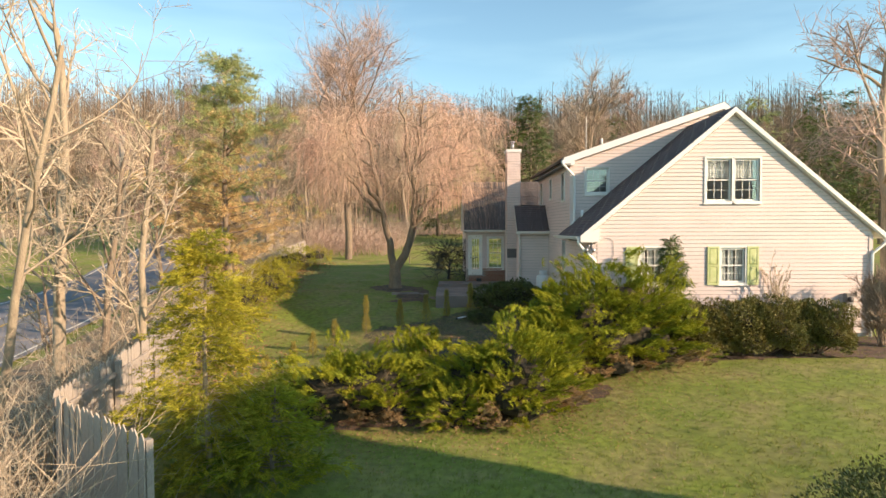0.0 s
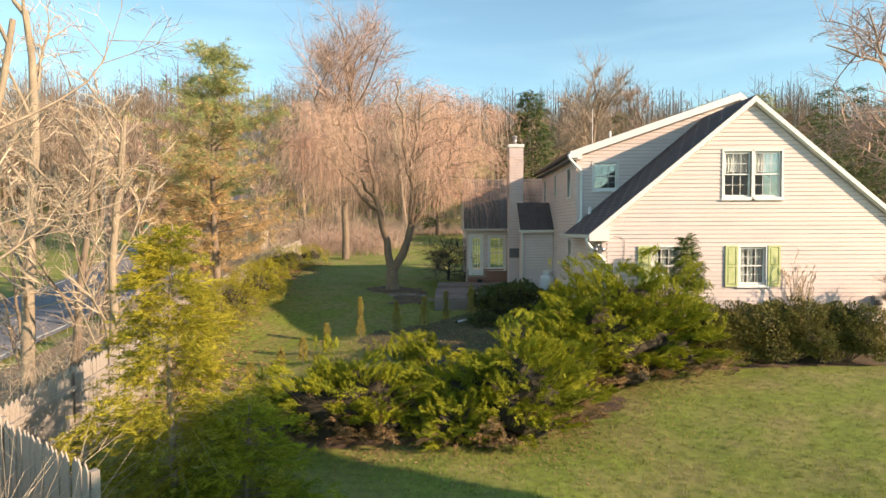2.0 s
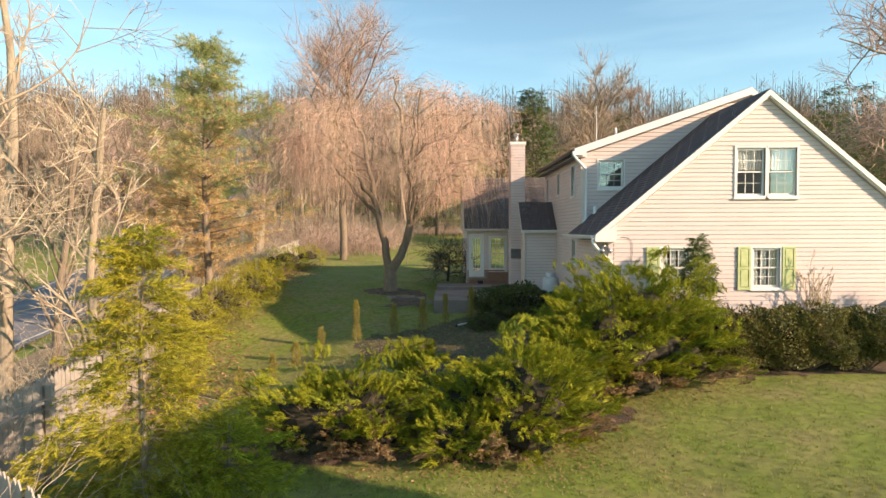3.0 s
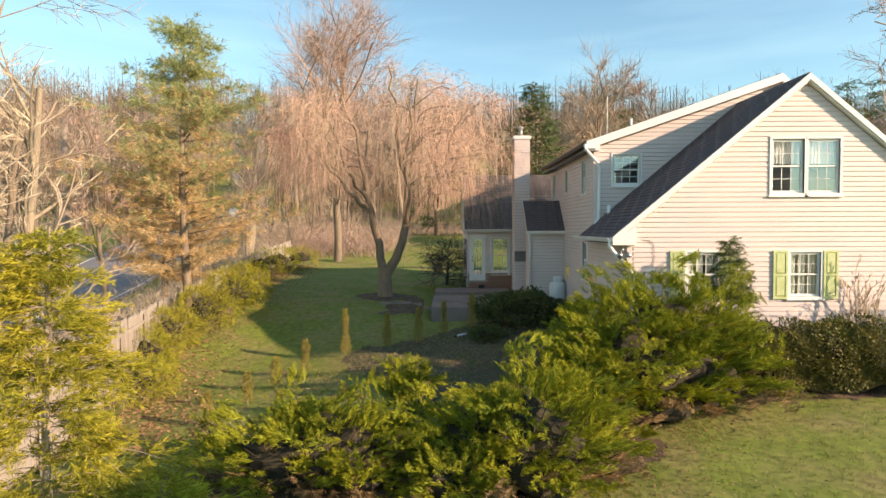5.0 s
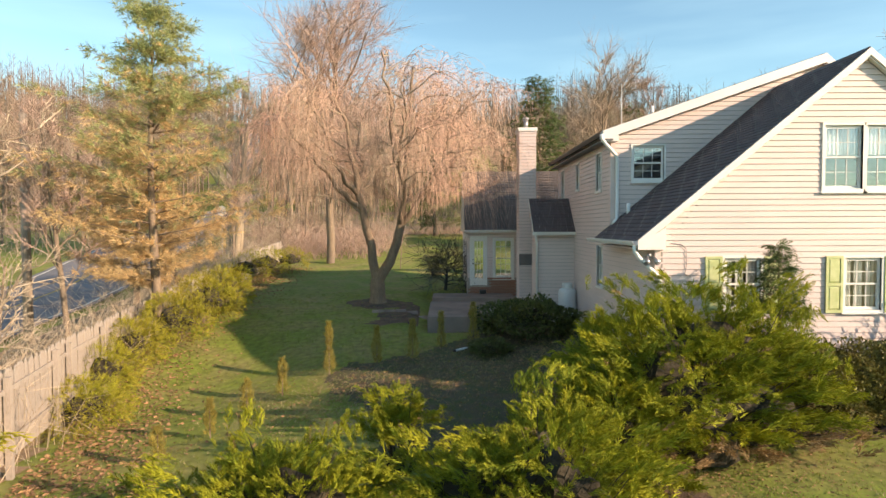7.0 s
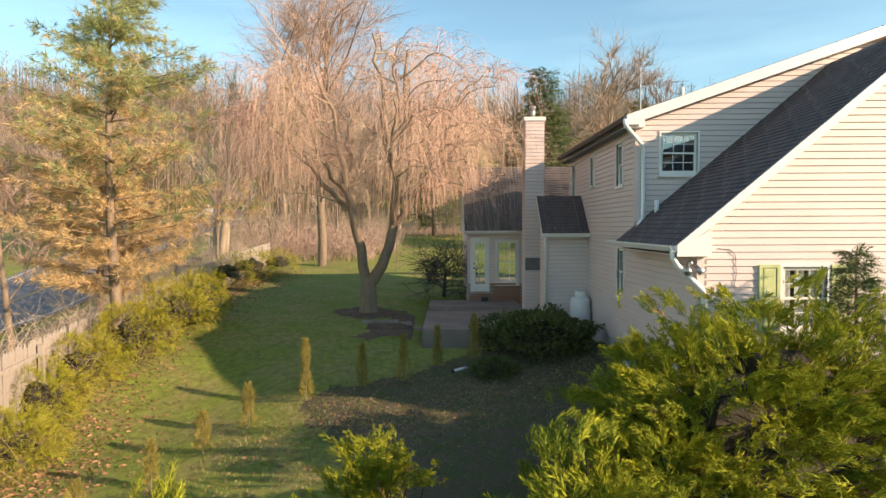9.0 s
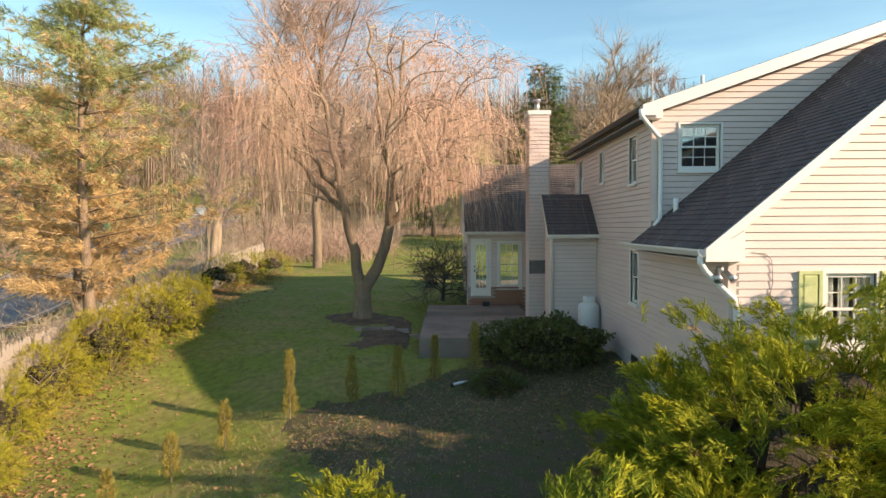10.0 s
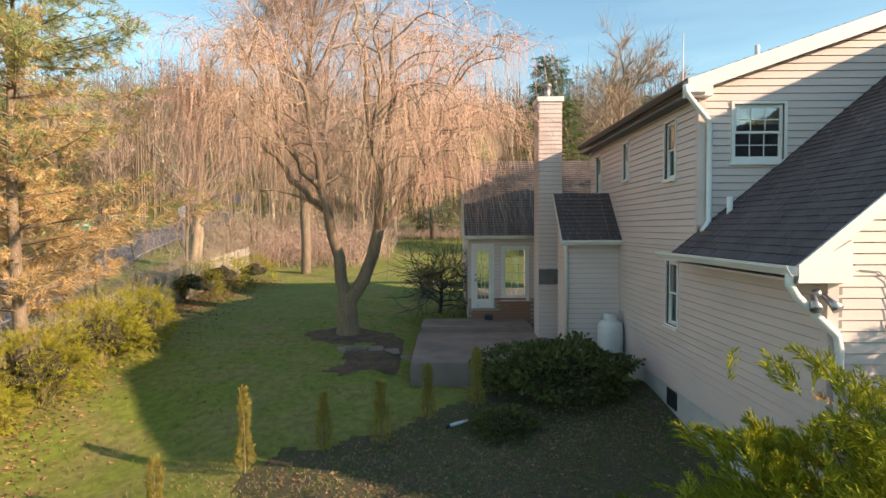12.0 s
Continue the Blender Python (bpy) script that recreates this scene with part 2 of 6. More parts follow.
    def mesh(self, name, material, smooth=False):
        me = bpy.data.meshes.new(name)
        v = np.vstack(self.v)
        sizes = np.concatenate([np.fromiter((len(f) for f in self.f), int, len(self.f))] + self.sizes)
        flat = np.concatenate([np.fromiter((i for f in self.f for i in f), int)] + self.flat)
        me.vertices.add(len(v))
        me.vertices.foreach_set("co", v.ravel())
        me.loops.add(len(flat))
        me.loops.foreach_set("vertex_index", flat)
        me.polygons.add(len(sizes))
        me.polygons.foreach_set("loop_start", np.concatenate([[0], np.cumsum(sizes)[:-1]]))
        me.update(calc_edges=True)
        me.materials.append(material)
        me.polygons.foreach_set("use_smooth", np.full(len(me.polygons), smooth))
        return me


def part(name, cloud, material, parent=None, label="", smooth=False):
    """One mesh object under a thing or a part."""
    ob = new(name, cloud.mesh(name, material, smooth) if isinstance(cloud, Cloud) else cloud)
    if parent is not None:
        ob.parent = parent
    if label:
        ob["label"] = label
    return ob


def box_part(name, a, b, material, parent=None, label="", bevel=0.0):
    bm = bmesh.new()
    bmesh.ops.create_cube(bm, size=1)
    for v in bm.verts:
        v.co = Vector([(p + q) / 2 + c * (q - p) for c, p, q in zip(v.co, a, b)])
    if bevel:
        bmesh.ops.bevel(bm, geom=bm.edges[:], offset=bevel, segments=2, affect="EDGES")
    me = bpy.data.meshes.new(name)
    bm.to_mesh(me)
    bm.free()
    me.materials.append(material)
    return part(name, me, material, parent, label)


def thing(name, label, category, group="", kind="", at=None):
    ob = tagged(new(name), label, category, group, kind)
    if at is not None:
        ob.location = at
    return ob


def smooth_step(a, b, x):
    t = np.clip((np.asarray(x, float) - a) / (b - a), 0, 1)
    return t * t * (3 - 2 * t)


GY = (-40, 4, 9, 13, 17, 20, 23.5, 27, 31, 42, 52, 62, 80, 110, 160, 260, 500)
GZ = (-2.3, -2.1, -1.95, -1.75, -1.45, -1.2, -0.95, -0.55, -0.25, 0.1, 0.9, 1.9, 2.8, 3.9, 6.0, 12, 22)


def ground(x, y):
    """The height of the ground: it falls to a hollow by the fence and climbs to the woods."""
    x, y = np.asarray(x, float), np.asarray(y, float)
    z = np.interp(y, GY, GZ)
    z = z - 0.85 * np.exp(-((x + 8.0) / 4.2) ** 2 - ((y - 22.0) / 5.0) ** 2)
    z = z + 0.40 * smooth_step(0, 9, x) * (1 - smooth_step(20, 34, y))
    z = z - 1.1 * smooth_step(-10.5, -17, x) * (1 - smooth_step(34, 55, y))
    z = z + 21.0 * smooth_step(80, 200, y) + 8.0 * smooth_step(90, 210, y) * smooth_step(5, -90, x)
    z = z - 0.30 * smooth_step(-1.9, -1.0, x) * (1 - smooth_step(4.0, 4.6, x)) * smooth_step(26.2, 27.2, y) * (1 - smooth_step(33.2, 34.2, y))
    z = z + 0.04 * np.sin(x * 0.9 + 1.3) * np.sin(y * 0.7) + 0.025 * np.sin(x * 2.1) * np.cos(y * 1.7)
    return z

# ---- ground, road ----


def spaced(lo, hi, step, far, growth):
    mid = list(np.arange(lo, hi + 1e-6, step))
    a, b, s = lo, hi, step
    left, right = [], []
    while a > -far:
        s *= growth
        a -= s
        b += s
        left.append(a)
        right.append(b)
    return np.array(left[::-1] + mid + right)


def build_ground():
    xs, ys = spaced(-30, 20, 0.5, 1800, 1.35), spaced(4, 62, 0.5, 1800, 1.35)
    X, Y = np.meshgrid(xs, ys, indexing="ij")
    Z = ground(X, Y)
    n, m = X.shape
    c = Cloud()
    idx = np.arange(n * m).reshape(n, m)
    c.add(np.stack([X, Y, Z], -1), [tuple(q) for q in np.stack([idx[:-1, :-1], idx[1:, :-1], idx[1:, 1:], idx[:-1, 1:]], -1).reshape(-1, 4)])
    m_ = mat("lawn_ground", (0.155, 0.192, 0.024), 0.95, vary=0.32, scale=0.75, fine=5, bump=0.6, second=(0.235, 0.195, 0.07), patch=0.56)
    ob = part("ground", c, m_, None, smooth=True)
    return tagged(ob, "sloping lawn, green in the sun with brown worn patches", "lawn", kind="structure")


build_ground()

ROAD = [(-18.5, -60), (-19.0, 0), (-20.2, 25), (-23.5, 50), (-29, 80), (-38, 120), (-60, 190)]


def road_centre(y):
    return np.interp(y, [p[1] for p in ROAD], [p[0] for p in ROAD])


def strip(name, off0, off1, lift, material, y0=-55, y1=185):
    c = Cloud()
    ys = np.arange(y0, y1 + 0.1, 1.5)
    cols = np.linspace(off0, off1, 7)
    xc = road_centre(ys)
    v = np.array([[(x + o, y, float(ground(x + o, y)) + lift) for o in cols] for x, y in zip(xc, ys)])
    k = len(cols)
    c.add(v, [(i * k + j, i * k + j + 1, (i + 1) * k + j + 1, (i + 1) * k + j) for i in range(len(ys) - 1) for j in range(k - 1)])
    return part(name, c, material)





def patch(name, label, x0, x1, y0, y1, step, lift, material, inside, kind="structure"):
    """A sheet of other ground that follows the lawn, with a ragged edge."""
    xs, ys = np.arange(x0, x1 + 1e-6, step), np.arange(y0, y1 + 1e-6, step)
    X, Y = np.meshgrid(xs, ys, indexing="ij")
    keep = inside(X, Y)
    idx = np.arange(X.size).reshape(X.shape)
    q = np.stack([idx[:-1, :-1], idx[1:, :-1], idx[1:, 1:], idx[:-1, 1:]], -1)[keep[:-1, :-1] & keep[1:, 1:] & keep[1:, :-1] & keep[:-1, 1:]].reshape(-1, 4)
    used, inv = np.unique(q, return_inverse=True)
    v = np.stack([X, Y, ground(X, Y) + lift], -1).reshape(-1, 3)[used]
    c = Cloud()
    c.add(v, [tuple(f) for f in inv.reshape(-1, 4)])
    return tagged(part(name, c, material, smooth=True), label, "ground", kind=kind)


def ragged(X, Y, s=1.0):
    return 0.5 * np.sin(X * 1.7 * s + 1) * np.cos(Y * 1.3 * s) + 0.3 * np.sin(X * 4.1 * s + Y * 3.3 * s) + 0.2 * np.sin(X * 9 * s - Y * 7 * s)


patch("woodland_floor", "brown leaf-covered floor of the leafless wood", -260, 200, 57, 330, 2.2, 0.03, M_FOREST, lambda X, Y: (Y > 60 + 2.0 * ragged(X, Y, 0.4) + 4 * (X > -6)) & ((X > road_centre(Y) + 5.5) | (X < road_centre(Y) - 17) | (Y > 150)))
patch("woodland_floor", "brown leaf-covered verge outside the fence", -18, -5.5, 4, 60, 0.4, 0.025, M_FOREST, lambda X, Y: (X < np.interp(Y, [8.0, 10.3, 15, 20.5, 26.5, 36, 48, 60], [-4.6, -7.3, -7.9, -9.3, -10.6, -11.2, -11.5, -8]) + 0.3 + 0.25 * ragged(X, Y)) & (X > road_centre(Y) + 4.2))
stone_rng = np.random.default_rng(9)
for sx, sy in ((-3.0, 29.5), (-2.55, 29.42), (-2.1, 29.34), (-1.68, 29.25), (-1.3, 29.2)):
    c = Cloud()
    k = 9
    a = np.arange(k) * 2 * np.pi / k
    r = stone_rng.uniform(0.8, 1.1, k)
    lo = [(sx + 0.24 * q * math.cos(t), sy + 0.12 * q * math.sin(t), float(ground(sx, sy)) - 0.03) for q, t in zip(r, a)]
    hi = [(sx + 0.20 * q * math.cos(t), sy + 0.09 * q * math.sin(t), float(ground(sx, sy)) + 0.085 + 0.015 * math.sin(3 * t)) for q, t in zip(r, a)]
    c.add(lo + hi, [(i, (i + 1) % k, k + (i + 1) % k, k + i) for i in range(k)] + [tuple(range(k, 2 * k))])
    tagged(part("edging_stone", c, M_CONCRETE), "pale flat stone edging the bare soil bed", "stone", "edging stones")
patch("mulch_bed", "brown needle mulch under the junipers", -5.5, 7.5, 11.5, 20, 0.15, 0.015, M_MULCH, lambda X, Y: (np.abs(Y - (14.0 + 0.42 * np.maximum(X - 0.6, 0) + 0.02 * X + 0.35)) < 0.85 + 0.22 * ragged(X, Y) - 1.2 * smooth_step(2.8, 4.6, X)))
patch("mulch_bed", "brown soil strip below the hedge", 5.5, 13.5, 17.0, 19.75, 0.15, 0.012, M_MULCH, lambda X, Y: Y > 17.35 + 0.12 * ragged(X, Y))
patch("mulch_bed", "dark bare soil between the willow and the patio", -5.2, 0.2, 26.2, 32.8, 0.15, 0.012, M_MULCH, lambda X, Y: (((X + 2.0) / 1.25) ** 2 + ((Y - 28.6) / 1.4) ** 2 < 1 + 0.9 * ragged(X, Y, 0.9)) | (((X + 2.9) / 1.7) ** 2 + ((Y - 30.9) / 1.0) ** 2 < 1 + 0.9 * ragged(X, Y, 0.9)))
BED_X, BED_Y = (-6.0, -5.45, -5.15, -4.6, -3.62, -2.36, -1.36, -0.56, 0.42, 4.4), (17.6, 19.3, 20.8, 21.9, 23.05, 23.6, 23.9, 24.7, 25.6, 27.6)
patch("bare_bed", "worn brown bed with dry grass and leaves beside the arborvitae", -6.5, 4.4, 15.4, 27.7, 0.15, 0.010, M_BED, lambda X, Y: (Y < np.interp(X, BED_X, BED_Y) + 0.45 + 0.35 * ragged(X, Y, 0.8)) & (Y > 16.4 + 0.25 * (X + 5) + 0.5 * ragged(X, Y, 0.7)) & (X > -3.4 - 0.45 * (Y - 21.5) * (Y < 21.5) + 0.9 * ragged(X, Y, 0.6)))
tagged(strip("road", -3.6, 3.6, 0.09, M_ASPHALT), "grey asphalt road striped with tree shadows", "road", kind="structure")
for nm, o, m_ in (("road_line", 3.2, M_LINE), ("road_line", -3.3, M_LINE), ("road_line", -0.1, M_YELLOW)):
    tagged(strip(nm, o, o + 0.12, 0.105, m_), "painted line along the asphalt road", "road line", kind="structure")

# ---- house ----
XW, XE = 4.18, 13.15            # side walls
YF, YD, YB = 19.80, 23.42, 31.3  # front gable, wall of the rear part, back
RIDGE_X, RIDGE_Z = 8.66, 6.58
PITCH = 0.832
REAR_X, REAR_Z, REAR_PITCH = 9.9, 7.45, 0.341
GRADE = -0.75
COURSE = 0.127

house = thing("house", "two-storey house with cream siding, white trim and dark shingle roofs", "house")


def strips(cloud_for, wall, zr, left, right, holes, course, lap):
    """Cuts a wall into courses round its openings. wall: origin, direction along, outward normal."""
    O, U, Nn = [np.array(v, float) for v in wall]
    z0, z1 = zr
    k = 0
    while z0 + k * course < z1 - 1e-4:
        za, zb = z0 + k * course, min(z1, z0 + (k + 1) * course)
        cuts = sorted({za, zb} | {h[i] for h in holes for i in (2, 3) if za < h[i] < zb})
        if lap:
            cuts[0] += 0.011
        for a, b in zip(cuts[:-1], cuts[1:]):
            if b - a < 0.004:
                continue
            mid = (a + b) / 2
            edges = sorted((h[0], h[1]) for h in holes if h[2] < mid < h[3])
            pieces, start = [], None
            for e0, e1 in edges:
                pieces.append((start, e0))
                start = e1
            pieces.append((start, None))
            for j, (s, e) in enumerate(pieces):
                c = cloud_for((k, j, round(a, 4)))
                ua, ub = (left(a), left(b)) if s is None else (s, s)
                va, vb = (right(a), right(b)) if e is None else (e, e)
                if s is not None:
                    ua, ub = max(ua, left(a)), max(ub, left(b))
                if e is not None:
                    va, vb = min(va, right(a)), min(vb, right(b))
                if va - ua < 1e-3 and vb - ub < 1e-3:
                    continue
                vb, va = max(vb, ub), max(va, ua)
                if lap:
                    oa, ob = 0.026 - 0.018 * (a - za) / course, 0.026 - 0.018 * (b - za) / course
                    back = 0.0
                else:
                    oa = ob = 0.0
                    back = -0.14
                P = lambda u, z, o: O + U * u + np.array((0, 0, z)) + Nn * o
                c.add([P(ua, a, oa), P(va, a, oa), P(vb, b, ob), P(ub, b, ob), P(ua, a, back), P(va, a, back), P(vb, b, back), P(ub, b, back)],
                      [(0, 1, 2, 3), (7, 6, 5, 4), (4, 5, 1, 0), (3, 2, 6, 7), (0, 3, 7, 4), (1, 5, 6, 2)])
        k += 1


def sided_wall(wall, zr, left, right, holes=(), label="cream lapped vinyl siding"):
    core = Cloud()
    strips(lambda k: core, wall, zr, left, right, holes, 50.0, False)
    body = part("wall", core, M_INTERIOR, house, label)
    rows = {}
    strips(lambda k: rows.setdefault(k, Cloud()), wall, zr, left, right, holes, COURSE, True)
    for k in sorted(rows):
        if rows[k].count:
            part("siding_board", rows[k], M_SIDING, body)
    return body


def const(v):
    return lambda z: v


def frame_boxes(c, T, w, h, t, d0, d1):
    """Four bars round a w x h field, in the wall's own axes u, out, z."""
    for a, b in (((0, d0, 0), (w, d1, t)), ((0, d0, h - t), (w, d1, h)), ((0, d0, t), (t, d1, h - t)), ((w - t, d0, t), (w, d1, h - t))):
        T(c, a, b)


def window(wall, u, z, w, h, cols=3, rows=2, single=False, curtain="", trim=0.075, parent=None):
    """A double-hung window in the opening u..u+w, z..z+h of a wall."""
    O, U, Nn = [np.array(v, float) for v in wall]
    R = np.array([U, Nn, (0, 0, 1)]).T

    def T(c, a, b):
        q = Cloud()
        q.box(a, b)
        v = q.v[0] @ R.T + O + U * u + np.array((0, 0, z))
        flip = np.linalg.det(R) < 0
        c.add(v, [f[::-1] for f in q.f] if flip else q.f)

    def ring(x0, z0, x1, z1, t, d0, d1):
        c = Cloud()
        rects = [(x0, z0, x1, z1), (x0 + t, z0 + t, x1 - t, z1 - t)]
        v = [(a, d, b) for d in (d0, d1) for q in rects for a, b in ((q[0], q[1]), (q[2], q[1]), (q[2], q[3]), (q[0], q[3]))]
        v = np.array(v) @ R.T + O + U * u + np.array((0, 0, z))
        f = []
        for i in range(4):
            j = (i + 1) % 4
            f += [(i, j, 4 + j, 4 + i), (8 + i, 12 + i, 12 + j, 8 + j), (i, 8 + i, 8 + j, j), (4 + i, 4 + j, 12 + j, 12 + i)]
        c.add(v, f)
        return c

    win = part("window", ring(-trim, -trim, w + trim, h + trim, trim, -0.02, 0.045), M_TRIM, parent or house, "white double-hung window with muntins")
    part("jamb", ring(0, 0, w, h, 0.025, -0.10, -0.021), M_TRIM, win)
    c = Cloud()
    T(c, (-trim - 0.03, -0.02, -trim - 0.04), (w + trim + 0.03, 0.075, -trim))
    part("sill", c, M_TRIM, win)
    half = h / 2
    for nm, z0, z1, dep in (("upper_sash", half - 0.02, h - 0.025, -0.045), ("lower_sash", 0.025, half + 0.02, -0.075)):
        c = Cloud()
        H = z1 - z0
        for a, b in (((0.025, dep, z0), (w - 0.025, dep + 0.03, z0 + 0.04)), ((0.025, dep, z1 - 0.04), (w - 0.025, dep + 0.03, z1)), ((0.025, dep, z0 + 0.04), (0.06, dep + 0.03, z1 - 0.04)), ((w - 0.06, dep, z0 + 0.04), (w - 0.025, dep + 0.03, z1 - 0.04))):
            T(c, a, b)
        for i in range(1, cols):
            x = 0.06 + (w - 0.12) * i / cols
            T(c, (x - 0.008, dep + 0.018, z0 + 0.04), (x + 0.008, dep + 0.027, z1 - 0.04))
        for i in range(1, rows):
            zz = z0 + 0.04 + (H - 0.08) * i / rows
            T(c, (0.06, dep + 0.0185, zz - 0.008), (w - 0.06, dep + 0.026, zz + 0.008))
        sash = part(nm, c, M_TRIM, win)
        c = Cloud()
        T(c, (0.058, dep + 0.012, z0 + 0.038), (w - 0.058, dep + 0.017, z1 - 0.038))
        pane = part("pane", c, M_GLASS, win)
        pane.visible_shadow = False
    if curtain:
        c = Cloud()
        spans = {"valance": [(0.03, w - 0.03, h * 0.55, h - 0.03)], "pair": [(0.02, w * 0.30, 0.02, h - 0.02), (w * 0.40, w * 0.60, 0.02, h - 0.02), (w * 0.70, w - 0.02, 0.02, h - 0.02)]}[curtain]
        for a, b, lo, hi in spans:
            n = max(6, int((b - a) / 0.02))
            us = np.linspace(a, b, n)
            ds = -0.16 + 0.016 * np.sin(us * 70) + 0.01 * np.sin(us * 31)
            v = np.array([O + U * (u + q) + Nn * d + np.array((0, 0, z + zz)) for q, d in zip(us, ds) for zz in (lo, hi)])
            v = np.vstack([v, v - Nn * 0.004])
            k = 2 * n
            c.add(v, [(2 * i, 2 * i + 2, 2 * i + 3, 2 * i + 1) for i in range(n - 1)] + [(k + 2 * i, k + 2 * i + 1, k + 2 * i + 3, k + 2 * i + 2) for i in range(n - 1)])
        part("curtain", c, M_CURTAIN, win, "white curtain behind the glass")
    return win


# walls: the front gable
FRONT = ((0, YF, 0), (1, 0, 0), (0, -1, 0))
rk = lambda z: XW if z < 2.62 else XW + (z - 2.62) / PITCH
rk2 = lambda z: XE if z < 2.62 else XE - (z - 2.62) / PITCH
UW = (7.80, 9.52, 3.59, 4.96)
LW = (8.29, 9.08, 0.95, 2.09)
LW2 = (5.67, 6.46, 0.95, 2.09)
front_holes = [UW, LW, LW2]
gable_wall = sided_wall(FRONT, (GRADE + 0.05, RIDGE_Z - 0.17), rk, rk2, front_holes)
for u0 in (UW[0], (UW[0] + UW[1]) / 2 + 0.045):
    window(FRONT, u0, UW[2], (UW[1] - UW[0]) / 2 - 0.045, UW[3] - UW[2], 3, 2, curtain="valance", trim=0.06)
box_part("mullion", ((UW[0] + UW[1]) / 2 - 0.045, YF - 0.047, UW[2]), ((UW[0] + UW[1]) / 2 + 0.045, YF + 0.1, UW[3]), M_TRIM, house)
window(FRONT, LW[0], LW[2], LW[1] - LW[0], LW[3] - LW[2], 3, 2, curtain="pair", trim=0.05)
window(FRONT, LW2[0], LW2[2], LW2[1] - LW2[0], LW2[3] - LW2[2], 3, 2, curtain="pair", trim=0.05)


def shutter(u, z, w, h):
    c = Cloud()
    y0, y1 = YF - 0.062, YF - 0.027
    st = 0.055
    for a, b in (((u, y0, z), (u + st, y1, z + h)), ((u + w - st, y0, z), (u + w, y1, z + h)), ((u + st, y0, z), (u + w - st, y1, z + st * 1.2)), ((u + st, y0, z + h - st), (u + w - st, y1, z + h)), ((u + st, y0, z + h * 0.5 - st * 0.6), (u + w - st, y1, z + h * 0.5 + st * 0.6))):
        c.box(a, b)
    sh = part("shutter", c, M_SHUTTER, house, "pale yellow-green panelled shutter")
    for lo, hi in ((z + st * 1.2, z + h * 0.5 - st * 0.6), (z + h * 0.5 + st * 0.6, z + h - st)):
        c = Cloud()
        x0, x1, z0, z1 = u + st + 0.004, u + w - st - 0.004, lo + 0.004, hi - 0.004
        i = 0.03
        c.add([(x0, y1 - 0.012, z0), (x1, y1 - 0.012, z0), (x1, y1 - 0.012, z1), (x0, y1 - 0.012, z1), (x0 + i, y0 + 0.006, z0 + i), (x1 - i, y0 + 0.006, z0 + i), (x1 - i, y0 + 0.006, z1 - i), (x0 + i, y0 + 0.006, z1 - i)],
              [(0, 1, 5, 4), (1, 2, 6, 5), (2, 3, 7, 6), (3, 0, 4, 7), (4, 5, 6, 7), (3, 2, 1, 0)])
        part("raised_panel", c, M_SHUTTER, sh)


for L in (LW, LW2):
    shutter(L[0] - 0.05 - 0.38, L[2] - 0.06, 0.37, L[3] - L[2] + 0.10)
    shutter(L[1] + 0.06, L[2] - 0.06, 0.37, L[3] - L[2] + 0.10)

# the side wall, both storeys in one plane
SIDE = ((XW, 0, 0), (0, 1, 0), (-1, 0, 0))
side_windows = [(24.46, 25.02, 3.86, 4.95), (27.46, 27.86, 4.08, 4.93), (30.08, 30.56, 3.90, 4.93)]
GW = (24.30, 24.88, 1.03, 2.26)
sided_wall(SIDE, (-0.19, 2.55), const(YF - 0.02), const(YB), [GW])
sided_wall(SIDE, (2.55, 5.42), const(YD), const(YB), side_windows)
for wdw in side_windows + [GW]:
    window(SIDE, wdw[0], wdw[2], wdw[1] - wdw[0], wdw[3] - wdw[2], 1, 1, trim=0.03)

# the front wall of the rear part above the front roof
REAR = ((0, YD, 0), (1, 0, 0), (0, -1, 0))
DW = (4.755, 5.615, 4.065, 5.02)
left_r = lambda z: XW if z < 5.30 else XW + (z - 5.30) / REAR_PITCH
right_r = lambda z: XE if z < 4.5 else XE - (z - 4.5) / 0.91
sided_wall(REAR, (2.4, 7.28), left_r, right_r, [DW])
window(REAR, DW[0], DW[2], DW[1] - DW[0], DW[3] - DW[2], 3, 2, curtain="", trim=0.045)

# plain closing walls that no view reaches
for a, b in (((XE - 0.14, YF, GRADE), (XE, YB, 2.55)), ((XE - 0.14, YD, 2.55), (XE, YB, 4.6)), ((XW, YB - 0.14, GRADE), (XE, YB, 5.4))):
    box_part("wall", a, b, M_SIDING, house)
box_part("foundation", (XW + 0.03, YF + 0.03, -2.0), (XE - 0.02, YB - 0.03, GRADE + 0.05), M_FOUNDATION, house, "white painted concrete foundation")
c = Cloud()
c.box((XW + 0.006, YF + 0.02, -1.95), (XW + 0.03, YB - 0.03, -0.17))
part("foundation", c, M_FOUNDATION, house, "white painted concrete foundation")
box_part("basement_window", (XW - 0.012, 24.35, -0.58), (XW + 0.012, 24.85, -0.24), M_DARK, house, "small dark basement window")
box_part("floor_deck", (XW + 0.16, YF + 0.16, -0.2), (XE - 0.16, YB - 0.16, 0.0), M_INTERIOR, house)
box_part("floor_deck", (XW + 0.16, YF + 0.16, 2.45), (XE - 0.16, YB - 0.16, 2.7), M_INTERIOR, house)
box_part("partition", (4.4, 27.2, 0.0), (12.9, 27.3, 5.3), M_INTERIOR, house)
box_part("partition", (6.9, 20.0, 0.0), (7.0, 27.1, 2.45), M_INTERIOR, house)

